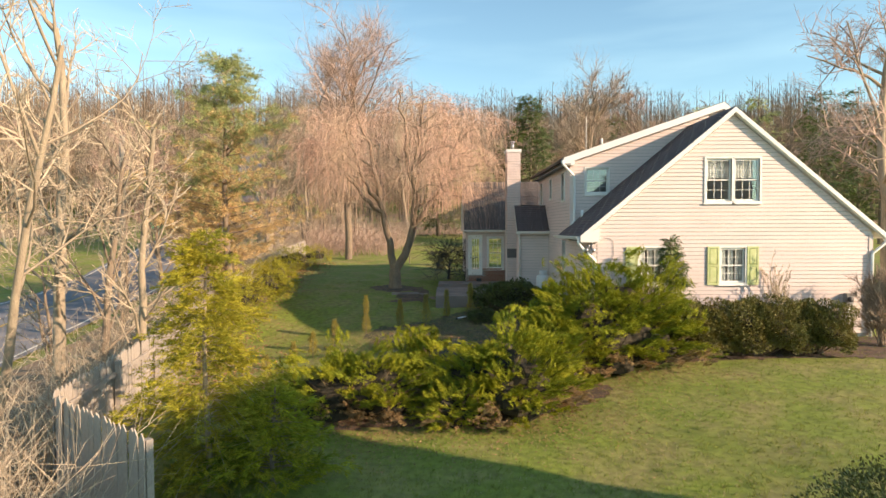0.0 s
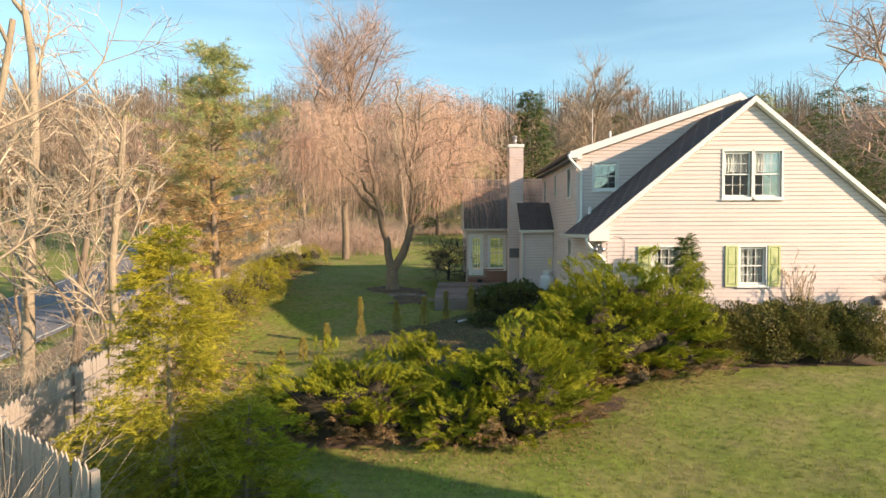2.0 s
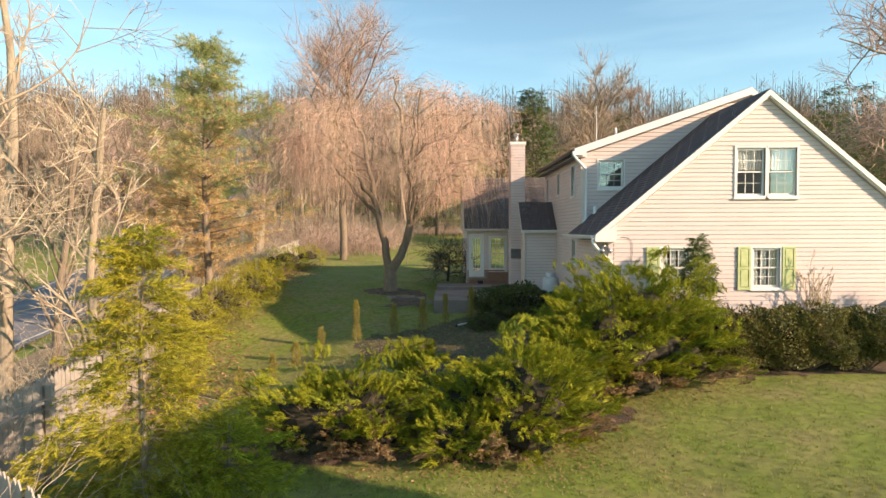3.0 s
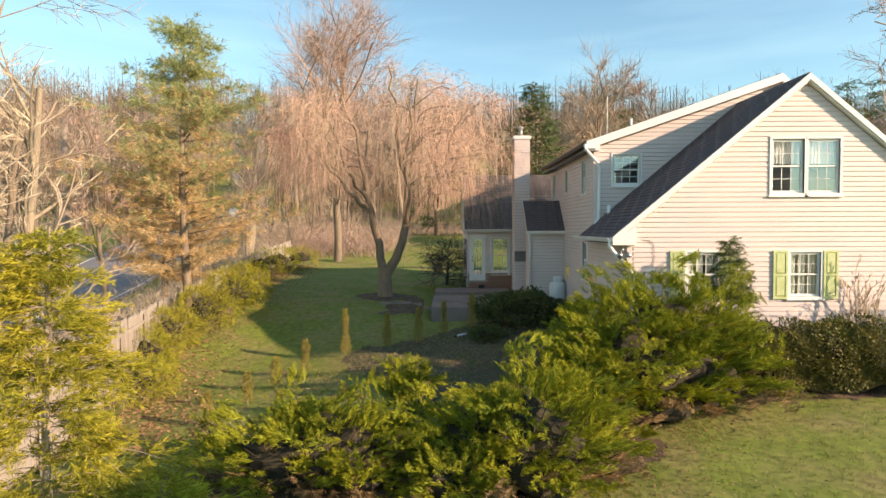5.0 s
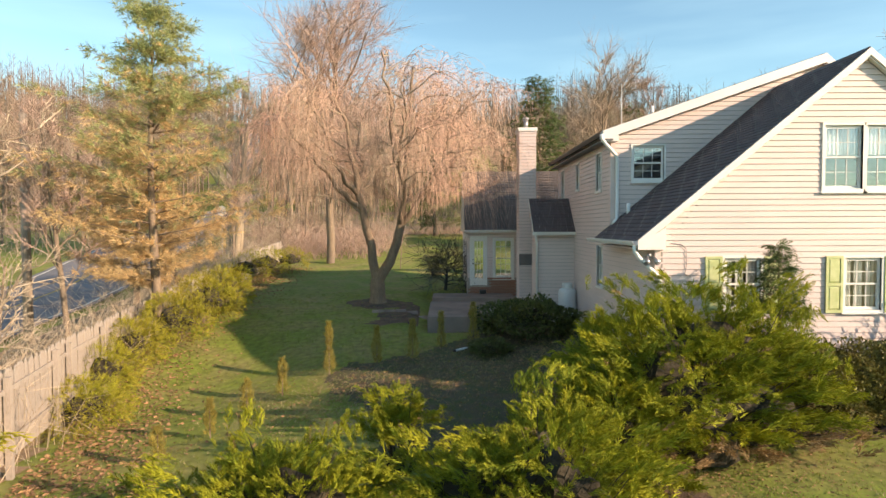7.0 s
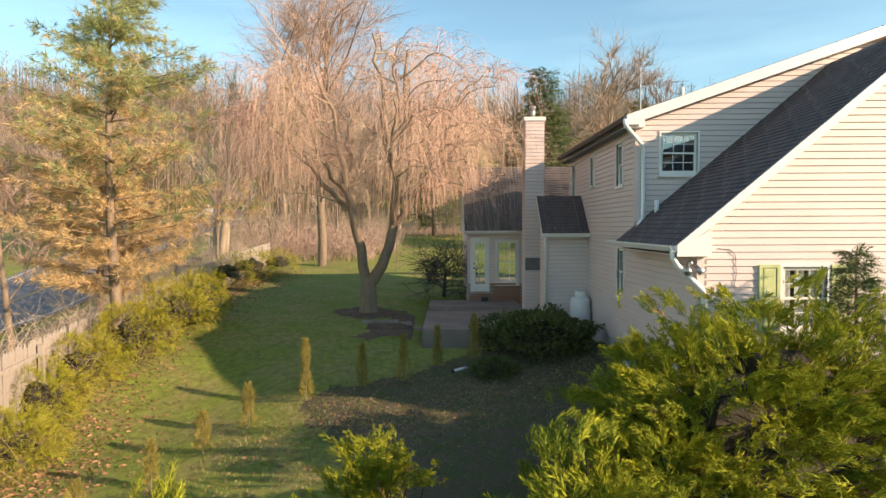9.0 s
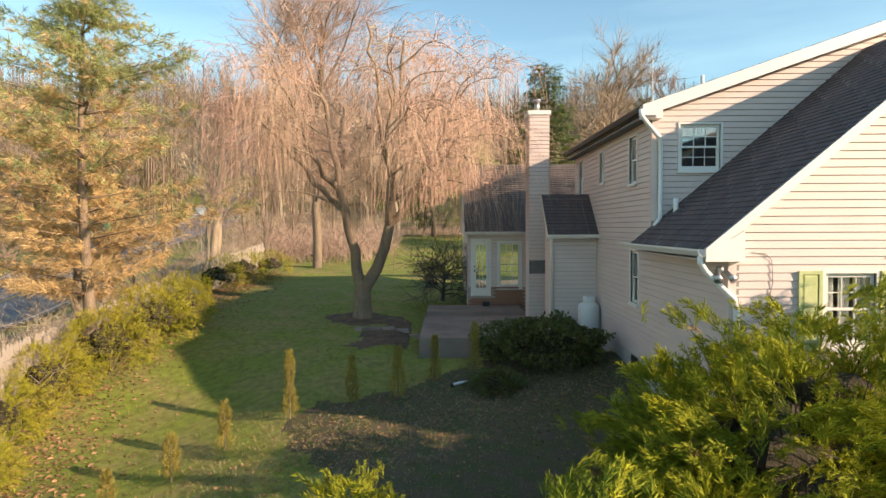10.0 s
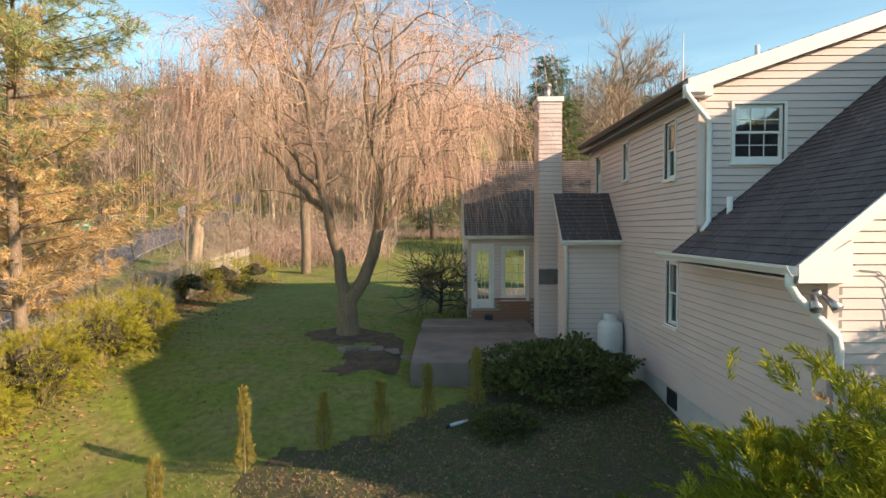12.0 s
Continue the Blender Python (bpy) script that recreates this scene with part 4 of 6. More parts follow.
def spray_template(rng, branches=5, leaves=4, wide=0.34, droop=0.25, leaf_w=0.021):
    """A flat, feathery evergreen spray, one unit long: side shoots with pointed tips."""
    v, f = [], []

    def leaf(p, q, w):
        p, q = np.array(p), np.array(q)
        d = q - p
        side = np.array((-d[1], d[0], 0.0))
        side = side / (np.linalg.norm(side) + 1e-9) * w
        k = len(v)
        v.extend([p, p + d * 0.4 - side + np.array((0, 0, -0.012)), q, p + d * 0.4 + side + np.array((0, 0, 0.012))])
        f.append((k, k + 1, k + 2, k + 3))

    def bow(t):
        return np.array((t, 0, 0.10 * math.sin(t * 2.6) - droop * t * t))

    leaf(bow(0.55), bow(1.0), 0.022)
    for i in range(branches):
        for s in (-1, 1):
            t = 0.12 + 0.72 * (i + 0.5 * (s > 0)) / branches
            ln = wide * (1.15 - 0.75 * t) * rng.uniform(0.8, 1.15)
            a = s * rng.uniform(0.40, 0.70)
            p = bow(t)
            d = np.array((math.cos(a), math.sin(a), rng.uniform(-0.12, 0.22)))
            leaf(p, p + d * ln, leaf_w)
            for j in range(leaves - 3):
                r = p + d * ln * (0.25 + 0.3 * j)
                b = a - s * rng.uniform(0.5, 0.8) if j % 2 else a + s * rng.uniform(0.4, 0.7)
                leaf(r, r + np.array((math.cos(b), math.sin(b), rng.uniform(-0.2, 0.3))) * ln * 0.55, 0.019)
    return np.array(v), f


def plume_template(rng, shoots=16, leaflets=3, w=0.019, wide=0.26):
    """A full, feathery tuft, one unit long: short side shoots all round a rising axis, set with pointed leaflets."""
    v, f = [], []

    def leaflet(p, d, ln):
        side = np.cross(d, rng.normal(0, 1, 3))
        side = side / (np.linalg.norm(side) + 1e-9) * w
        k = len(v)
        v.extend([p - side, p + side, p + d * ln])
        f.append((k, k + 1, k + 2))

    def way(axis_turn, roll):
        d = np.array((math.cos(axis_turn), math.sin(axis_turn) * math.cos(roll), 0.75 * math.sin(axis_turn) * math.sin(roll)))
        return d / np.linalg.norm(d)

    for i in range(shoots):
        t = 0.02 + 0.9 * (i + rng.uniform(0, 0.8)) / shoots
        roll = i * 2.4 + rng.normal(0, 0.3)
        p = np.array((t, 0.0, 0.08 * math.sin(2.4 * t)))
        ln = (wide * (1 - t) ** 0.6 + 0.10) * rng.uniform(0.7, 1.2)
        a = rng.uniform(0.30, 0.65)
        d = way(a, roll)
        for j in range(leaflets):
            leaflet(p + d * ln * (0.15 + 0.7 * j / leaflets), way(a + rng.normal(0, 0.28), roll + rng.normal(0, 0.6)), 0.55 * ln + 0.08)
        leaflet(p + d * ln * 0.6, d, 0.6 * ln + 0.08)
    leaflet(np.array((0.85, 0, 0.07)), np.array((1.0, 0, 0.1)), 0.2)
    return np.array(v), f


def leaf_template(w=0.5):
    return np.array([(0, 0, 0), (0.45, -w * 0.5, 0.06), (1, 0, -0.02), (0.45, w * 0.5, 0.06)]), [(0, 1, 2), (0, 2, 3)]


def needle_template(rng, n=16, wide=0.022):
    """A tuft of thin needles about the x axis."""
    v, f = [], []
    for i in range(n):
        a, e = rng.uniform(0, 6.28), rng.uniform(0.25, 1.15)
        d = np.array((math.cos(e), math.sin(e) * math.cos(a), math.sin(e) * math.sin(a)))
        p = np.array((rng.uniform(0, 0.5), 0, 0))
        w = np.cross(d, rng.normal(0, 1, 3))
        w = w / np.linalg.norm(w) * wide
        k = len(v)
        v += [p - w, p + w, p + d * rng.uniform(0.4, 0.75)]
        f.append((k, k + 1, k + 2))
    return np.array(v), f


RNG = np.random.default_rng(11)
FINE = spray_template(RNG, 4, 4, 0.42, 0.35)
PLUMES = [plume_template(RNG) for _ in range(3)]
PLUME_SMALL = plume_template(RNG, 9, 2, 0.028, 0.40)
LEAF = leaf_template()
NEEDLE = needle_template(RNG)
TINY = spray_template(RNG, 3, 3, 0.5, 0.3)


def lump(d, rng_phase):
    """An uneven radius for a direction."""
    a = np.arctan2(d[:, 1], d[:, 0])
    e = d[:, 2]
    return 1 + 0.14 * np.sin(3 * a + rng_phase) + 0.10 * np.sin(5 * a + 4 * e + 2 * rng_phase) + 0.10 * np.sin(7 * e + 2 * a + rng_phase)


def wood(name, parent, paths, material, sides=4):
    c = Cloud()
    for p, r in paths:
        c.tube(p, r, sides, cap=False)
    return part(name, c, material, parent, smooth=True)


def shade_core(ob, x, y, z, rx, ry, rz, seed, k, rot=None):
    """A lumpy near-black shell added inside a bush, its colour standing in for shade."""
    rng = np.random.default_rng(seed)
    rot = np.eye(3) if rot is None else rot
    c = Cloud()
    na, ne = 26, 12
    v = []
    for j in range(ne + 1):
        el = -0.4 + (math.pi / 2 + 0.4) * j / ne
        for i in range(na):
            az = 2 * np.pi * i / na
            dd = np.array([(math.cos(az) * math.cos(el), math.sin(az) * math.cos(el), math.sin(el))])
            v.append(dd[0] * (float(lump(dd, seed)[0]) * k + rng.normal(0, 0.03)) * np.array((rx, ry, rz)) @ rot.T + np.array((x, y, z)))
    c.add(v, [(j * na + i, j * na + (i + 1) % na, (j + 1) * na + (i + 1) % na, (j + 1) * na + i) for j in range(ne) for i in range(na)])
    part("shade_shell", c, M_INNER_SHADE, ob, "added near-black shell for the shade inside the bush")


def juniper(x, y, rx, ry, h, plumes, seed, label, dry=0.12, size=0.34, skirt=0.15, turn=0.0):
    """A spreading juniper: tiers of rising feathery plumes in clumps, with dark gaps between them."""
    rng = np.random.default_rng(seed)
    ob = thing("juniper_bush", label, "bush", "junipers in the front bed")
    z0 = float(ground(x, y)) - 0.05
    nc, m_ = int(plumes * 0.60), 13
    k = np.arange(nc) + 0.5
    a = k * 2.39996 + rng.normal(0, 0.25, nc)
    lo = -skirt
    e = np.arcsin(np.clip(lo + (0.97 - lo) * k / nc + rng.normal(0, 0.05, nc), -0.5, 0.99))
    d = np.stack([np.cos(a) * np.cos(e), np.sin(a) * np.cos(e), np.sin(e)], 1)
    R = lump(d, seed) * rng.uniform(0.68, 1.16, nc)
    tip = d * R[:, None] * np.array((rx, ry, h * 0.80)) + np.array((0, 0, h * 0.22))
    tip[:, 2] = np.maximum(tip[:, 2], 0.2)
    out = d * (1, 1, 0.3) + np.array((0, 0, 0.25)) + rng.normal(0, 0.22, (nc, 3)) * (1, 1, 0.5)
    out /= np.linalg.norm(out, axis=1)[:, None]
    W = np.repeat(out[:, None], m_, 1) + rng.normal(0, 0.36, (nc, m_, 3)) * (1, 1, 0.35)
    W /= np.linalg.norm(W, axis=2)[..., None]
    L = size * 1.15 * rng.uniform(0.6, 1.4, (nc, m_))
    P = tip[:, None] - W * L[..., None] * rng.uniform(0.75, 1.15, (nc, m_))[..., None] + rng.normal(0, 0.15, (nc, m_, 3)) * (1, 1, 0.33)
    P[..., 2] = np.maximum(P[..., 2], 0.10)
    brown = (rng.uniform(0, 1, (nc, m_)) < dry * 0.15) | ((P[..., 2] < 0.30 * h) & (rng.uniform(0, 1, nc) < 0.35 + dry)[:, None])
    P, W, L, brown = P.reshape(-1, 3), W.reshape(-1, 3), L.ravel(), brown.ravel()
    at = P + np.array((x, y, z0))
    for nm, keep, mt, lb in (("foliage", ~brown, M_JUNIPER, ""), ("dry_foliage", brown, M_JUNIPER_DRY, "brown dry inner sprays")):
        c = Cloud()
        idx = np.where(keep)[0]
        for j, (tv, tf) in enumerate(PLUMES):
            q = idx[j::3]
            c.stamp(tv, tf, poses(at[q], W[q], L[q], rng, 0.55))
        if c.count:
            part(nm, c, mt, ob, lb)
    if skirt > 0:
        shade_core(ob, x, y, z0 + h * 0.22, rx, ry, h * 0.80, seed, 0.58)
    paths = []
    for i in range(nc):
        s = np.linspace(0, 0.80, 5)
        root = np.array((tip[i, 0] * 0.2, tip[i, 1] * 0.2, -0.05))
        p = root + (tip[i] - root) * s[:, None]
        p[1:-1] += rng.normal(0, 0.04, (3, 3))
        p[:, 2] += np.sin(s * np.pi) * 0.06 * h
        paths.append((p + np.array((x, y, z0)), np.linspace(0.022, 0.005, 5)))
    # stems share the near-black colour of the shade shell
    wood("branchwork", ob, paths, M_INNER_SHADE)
    return ob


def leafy(name, label, category, x, y, rx, ry, h, count, seed, material, size=0.06, box=0.0, group="", template=None, z=None, roll=0.8, twigs=14, power=0.35):
    """A dense bush: leaves in a shell about a lumpy body; box squares it off like a clipped hedge."""
    rng = np.random.default_rng(seed)
    ob = thing(name, label, category, group)
    z0 = (float(ground(x, y)) if z is None else z) - 0.03
    a = rng.uniform(0, 2 * np.pi, count)
    e = np.arcsin(rng.uniform(-0.55, 1.0, count))
    d = np.stack([np.cos(a) * np.cos(e), np.sin(a) * np.cos(e), np.sin(e)], 1)
    if box:
        m_ = np.max(np.abs(d), axis=1)[:, None]
        d = d * (1 - box) + d / m_ * box * 0.86
    depth = rng.uniform(0, 1, count) ** power
    r = lump(d, seed) * 0.94 * (1.02 - (0.20 if box else 0.30) * (1 - depth)) + rng.normal(0, 0.025, count)
    P = d * r[:, None] * np.array((rx, ry, h * 0.56)) + np.array((0, 0, h * 0.46))
    P[:, 2] = np.maximum(P[:, 2], 0.03)
    W = d + rng.normal(0, 0.7, d.shape) + np.array((0, 0, 0.25))
    c = Cloud()
    tv, tf = template or LEAF
    c.stamp(tv, tf, poses(P + np.array((x, y, z0)), W, rng.uniform(0.7, 1.3, count) * size, rng, roll))
    part("foliage", c, material, ob)
    shade_core(ob, x, y, z0 + h * 0.46, rx, ry, h * 0.56, seed, 0.72 if box else 0.45)
    paths = []
    for i in range(twigs):
        q = d[i] * np.array((rx, ry, h * 0.5)) * 0.75 + np.array((0, 0, h * 0.45))
        s = np.linspace(0, 1, 4)[:, None]
        paths.append((np.array((x, y, z0 - 0.05)) + q * s * np.array((1, 1, 1)) + np.array((0.1, 0.1, 0)) * d[i], [0.02, 0.014, 0.009, 0.004]))
    wood("branchwork", ob, paths, M_BARK)
    return ob


def conifer(name, label, x, y, h, r, whorls, seed, material, foliage_size, trunk_r, start=0.08, per=9, droop=0.25, dry=None, dry_below=0.0, bark=None, each=9, irregular=0.2, template=None, up=0.1, z=None, category="tree", gaps=0.0, shape=0.8):
    """A conifer: a trunk, whorls of boughs, and sprays along each bough."""
    rng = np.random.default_rng(seed)
    ob = thing(name, label, category)
    z0 = (float(ground(x, y)) if z is None else z) - 0.08
    o = np.array((x, y, z0))
    ks = np.linspace(0, 1, 9)
    trunk = np.stack([0.06 * np.sin(ks * 5 + seed) * r * 0.4, 0.06 * np.cos(ks * 4 + seed) * r * 0.4, ks * h], 1)
    wood("trunk", ob, [(trunk + o, trunk_r * (1 - ks) + 0.012)], bark or M_BARK, 9)
    A, W, paths = [], [], []
    for k in range(whorls):
        t = start + (1 - start) * (k + rng.uniform(-0.3, 0.3)) / whorls
        t = min(max(t, start), 0.995)
        length0 = r * ((1 - t) ** shape + 0.04) * (min(1, 0.55 + (t - start) * 3.2))
        for j in range(per):
            if rng.uniform() < gaps:
                continue
            a = rng.uniform(0, 2 * np.pi)
            ln = length0 * rng.uniform(1 - irregular * 2, 1 + irregular)
            s = np.linspace(0, 1, 6)
            rise = up * ln * s - droop * ln * s ** 2 + 0.12 * ln * s ** 4
            p = np.stack([np.cos(a) * ln * s, np.sin(a) * ln * s, t * h + rise], 1)
            paths.append((p + o, np.linspace(max(0.008, trunk_r * 0.16), 0.004, 6)))
            m_ = max(2, int(each * (0.35 + 0.65 * ln / r)))
            q = rng.uniform(0.18, 1.0, m_) ** 0.8
            B = np.stack([np.interp(q, s, p[:, i]) for i in range(3)], 1)
            dirs = np.tile((np.cos(a), np.sin(a), 0.0), (m_, 1)) + rng.normal(0, 0.55, (m_, 3)) * (1, 1, 0.5)
            A.append(B + rng.normal(0, 0.05 * r, (m_, 3)) * (1, 1, 0.4))
            W.append(dirs)
    A, W = np.vstack(A), np.vstack(W)
    tagged(wood("boughwork", ob, paths, bark or M_BARK, 3), kind="stuff")
    tone = rng.uniform(0, 1, len(A)) + (A[:, 2] / h - dry_below) * 1.7
    is_dry = (tone < 0.5) if dry else np.zeros(len(A), bool)
    tv, tf = template or FINE
    for nm, keep, m_, lb in (("needles", ~is_dry, material, ""), ("dead_needles", is_dry, dry, "orange-brown dead needles")):
        if m_ is None or not keep.any():
            continue
        c = Cloud()
        c.stamp(tv, tf, poses(A[keep] + o, W[keep], rng.uniform(0.7, 1.3, keep.sum()) * foliage_size, rng, 0.5))
        part(nm, c, m_, ob, lb)
    return ob


def grow(rng, base, way, length, radius, level, top, out, curve=0.25, up=0.25, kids=(9, 5, 5, 3), span=(0.3, 1.0), ratio=0.5, angle=0.75):
    """Branches of a bare tree, as (points, radii, level)."""
    steps = (9, 6, 4, 2, 2)[min(level, 4)]
    p, d = np.array(base, float), np.array(way, float)
    d /= np.linalg.norm(d)
    pts, dirs = [p.copy()], [d.copy()]
    for _ in range(steps - 1):
        d = d + rng.normal(0, curve * (0.35 if level == 0 else 0.8), 3) * 0.6 + np.array((0, 0, up * (0.25 if level else 0.4)))
        d /= np.linalg.norm(d)
        p = p + d * length / (steps - 1)
        pts.append(p.copy())
        dirs.append(d.copy())
    tip = 0.45 if level == 0 else 0.3
    out.append((np.array(pts), radius * np.linspace(1, tip, steps), level))
    if level >= top:
        return
    n = kids[min(level, len(kids) - 1)]
    for i in range(n):
        t = span[0] + (span[1] - span[0]) * (i + rng.uniform(0, 1)) / n if level == 0 else rng.uniform(0.25, 1.0)
        k = min(int(t * (steps - 1)), steps - 2)
        w = t * (steps - 1) - k
        start = pts[k] * (1 - w) + pts[k + 1] * w
        dd = dirs[k]
        side = np.cross(dd, rng.normal(0, 1, 3))
        side /= np.linalg.norm(side) + 1e-9
        an = angle * rng.uniform(0.6, 1.25)
        grow(rng, start, dd * math.cos(an) + side * math.sin(an), length * ratio * rng.uniform(0.7, 1.2) * (1.15 - 0.45 * t if level == 0 else 1), radius * (0.36 if level == 0 else 0.5) * rng.uniform(0.7, 1.1), level + 1, top, out, curve, up, kids, span, ratio, angle)


def bare_tree(name, label, x, y, h, r, seed, bark, twig, top=4, lean=(0, 0), kids=(9, 5, 5, 3), span=(0.3, 1.0), ratio=0.5, angle=0.75, curve=0.25, up=0.25, stems=1, group="", thin=0.004, z=None, category="tree", spray=0):
    rng = np.random.default_rng(seed)
    ob = thing(name, label, category, group, at=(x, y, (float(ground(x, y)) if z is None else z) - 0.1))
    out = []
    for s in range(stems):
        w = np.array((lean[0], lean[1], 1.0)) + (rng.normal(0, 0.22, 3) * (1, 1, 0) if stems > 1 else 0)
        grow(rng, rng.normal(0, 0.12, 3) * (1, 1, 0) * (stems > 1), w, h * 0.72 * (1 if s == 0 else rng.uniform(0.7, 1)), r * (1 if s == 0 else 0.8), 0, top, out, curve, up, kids, span, ratio, angle)
    big, fine = Cloud(), Cloud()
    for p, rad, lv in out:
        rad = np.maximum(rad, thin)
        (big if lv <= 1 else fine).tube(p, rad, (8, 5, 3, 3, 3)[min(lv, 4)], cap=False)
    if spray:
        ends = [(p[-1], p[-1] - p[-2]) for p, rad, lv in out if lv >= top - 1]
        E, D = np.repeat(np.array([e for e, _ in ends]), spray, 0), np.repeat(np.array([w for _, w in ends]), spray, 0)
        D = D / (np.linalg.norm(D, axis=1)[:, None] + 1e-9) + rng.normal(0, 0.55, D.shape) + np.array((0, 0, 0.25))
        E = E - D * rng.uniform(0, 0.02 * h, len(E))[:, None] * 0.5
        T = E + D * (rng.uniform(0.03, 0.075, len(E)) * h)[:, None]
        side = np.cross(D, rng.normal(0, 1, D.shape))
        side = side / (np.linalg.norm(side, axis=1)[:, None] + 1e-9) * thin * 0.9
        tri = np.stack([E - side, E + side, T], 1).reshape(-1, 3)
        fine.flat.append(fine.count + np.arange(len(tri)))
        fine.sizes.append(np.full(len(tri) // 3, 3))
        fine.v.append(tri)
        fine.count += len(tri)
    part("trunk", big, bark, ob, smooth=True)
    if fine.count:
        part("crown", fine, twig, ob, "bare twigs")
    return ob


# ---- junipers and bushes near the house ----
JL = "green feathery spreading juniper, brown inside, on the front bed"
juniper(-2.75, 14.5, 1.85, 1.35, 1.55, 230, 3, JL, dry=0.22, size=0.25)
juniper(0.85, 14.7, 1.95, 1.50, 1.95, 270, 5, JL, dry=0.05, size=0.28)
juniper(-0.35, 13.9, 0.85, 0.7, 0.95, 70, 21, JL, dry=0.06, size=0.25)
juniper(4.05, 17.6, 2.6, 1.95, 2.80, 420, 8, "large feathery green juniper beside the house corner", dry=0.03, size=0.30)
juniper(2.4, 16.4, 1.35, 1.2, 2.0, 150, 13, JL, dry=0.05, size=0.28)
juniper(5.3, 18.2, 1.45, 1.05, 2.35, 150, 14, JL, dry=0.08, size=0.28)
juniper(-1.25, 16.9, 0.75, 0.6, 1.55, 34, 17, "thin yellow-green juniper with bare stems showing", dry=0.10, size=0.26, skirt=-0.5)
conifer("dwarf_spruce", "small dark conical spruce rising over the junipers", 6.35, 18.85, 3.45, 0.85, 24, 31, M_SPRUCE, 0.25, 0.05, per=18, each=8, droop=-0.1, up=0.2, irregular=0.1, category="bush")
for i, (hx, hw, hh) in enumerate(((6.95, 1.05, 1.55), (8.65, 1.08, 1.62), (10.25, 1.0, 1.50))):
    leafy("hedge_bush", "clipped dark green hedge bush with sunlit olive top", "hedge", hx, 17.95, hw * 0.95, 0.85, hh, 21000, 40 + i, M_HEDGE, 0.065, box=0.38, group="hedge along the house", twigs=26)
leafy("shrub", "dark green broadleaf shrub beside the patio", "shrub", 2.2, 25.75, 1.6, 1.2, 1.15, 7000, 50, M_SHRUB, 0.11, twigs=60)
leafy("low_shrub", "low dark green shrub on the bare bed", "shrub", 0.85, 24.1, 0.62, 0.5, 0.5, 2600, 51, M_SHRUB, 0.06)
leafy("shrub", "brown-green shrub with sunlit top on the lawn", "shrub", 4.35, 6.3, 1.25, 1.0, 2.05, 14000, 52, M_HEDGE, 0.05, twigs=40)

# young arborvitae in a row
for i, (ax, ay, ah) in enumerate(((-3.62, 23.05, 1.45), (-4.6, 21.9, 0.95), (-5.15, 20.8, 0.85), (-5.45, 19.3, 0.80), (-2.36, 23.5, 1.10), (-1.36, 23.6, 1.18), (-0.56, 24.6, 1.12), (0.42, 25.2, 1.25), (-5.9, 17.9, 0.7))):
    rng = np.random.default_rng(60 + i)
    ob = thing("arborvitae", "slender young olive arborvitae planted in the lawn", "shrub", "row of young arborvitae")
    z0 = float(ground(ax, ay))
    n = int(620 * ah)
    t = rng.uniform(0.03, 1, n) ** 0.9
    rad = (0.17 + 0.03 * (i % 3)) * (1 - t) ** 0.55 * rng.uniform(0.3, 1, n) * (0.75 + 0.25 * np.sin(t * 9 + i))
    a = rng.uniform(0, 2 * np.pi, n)
    P = np.stack([ax + np.cos(a) * rad, ay + np.sin(a) * rad, z0 + t * ah * 0.96], 1)
    W = np.stack([np.cos(a) * 0.5, np.sin(a) * 0.5, rng.uniform(0.6, 1.4, n)], 1)
    c = Cloud()
    c.stamp(*TINY, poses(P, W, rng.uniform(0.09, 0.16, n), rng, 0.9))
    part("foliage", c, M_ARB, ob)
    wood("stem", ob, [(np.array([(ax, ay, z0 - 0.05), (ax, ay, z0 + ah * 0.8)]), [0.018, 0.006])], M_BARK, 5)

# bushes along the fence
for i, (hx, hy, hr, hh) in enumerate(((-9.7, 22.5, 1.1, 1.45), (-9.75, 24.4, 1.0, 1.45), (-9.35, 26.3, 1.1, 1.65), (-9.05, 28.2, 1.15, 1.75), (-8.95, 30.0, 1.0, 1.65), (-10.9, 38.2, 1.4, 1.5), (-10.5, 40.6, 1.4, 1.55), (-9.8, 43.0, 1.2, 1.3), (-8.9, 20.5, 0.95, 1.15))):
    leafy("yew_bush", "rounded yellow-green evergreen bush along the fence", "bush", hx, hy, hr, hr * 1.05, hh, 2400 if hy < 35 else 1300, 80 + i, M_YEW, 0.19, group="bushes along the fence", template=TINY, power=0.3)

# foreground cedar with a visible trunk
cedar = conifer("cedar", "sparse yellow-green cedar with a pale bare trunk", -4.85, 10.85, 4.7, 1.65, 30, 71, M_CEDAR, 0.22, 0.055, start=0.06, per=8, each=34, droop=0.7, up=0.35, irregular=0.35, bark=M_BARK_PALE, template=PLUME_SMALL, gaps=0.18)
conifer("cedar", "low dark green cedar by the fence", -3.7, 10.9, 1.9, 1.25, 12, 72, M_JUNIPER, 0.34, 0.04, start=0.06, per=8, each=10, droop=0.3, up=0.25, irregular=0.3, template=PLUME_SMALL)

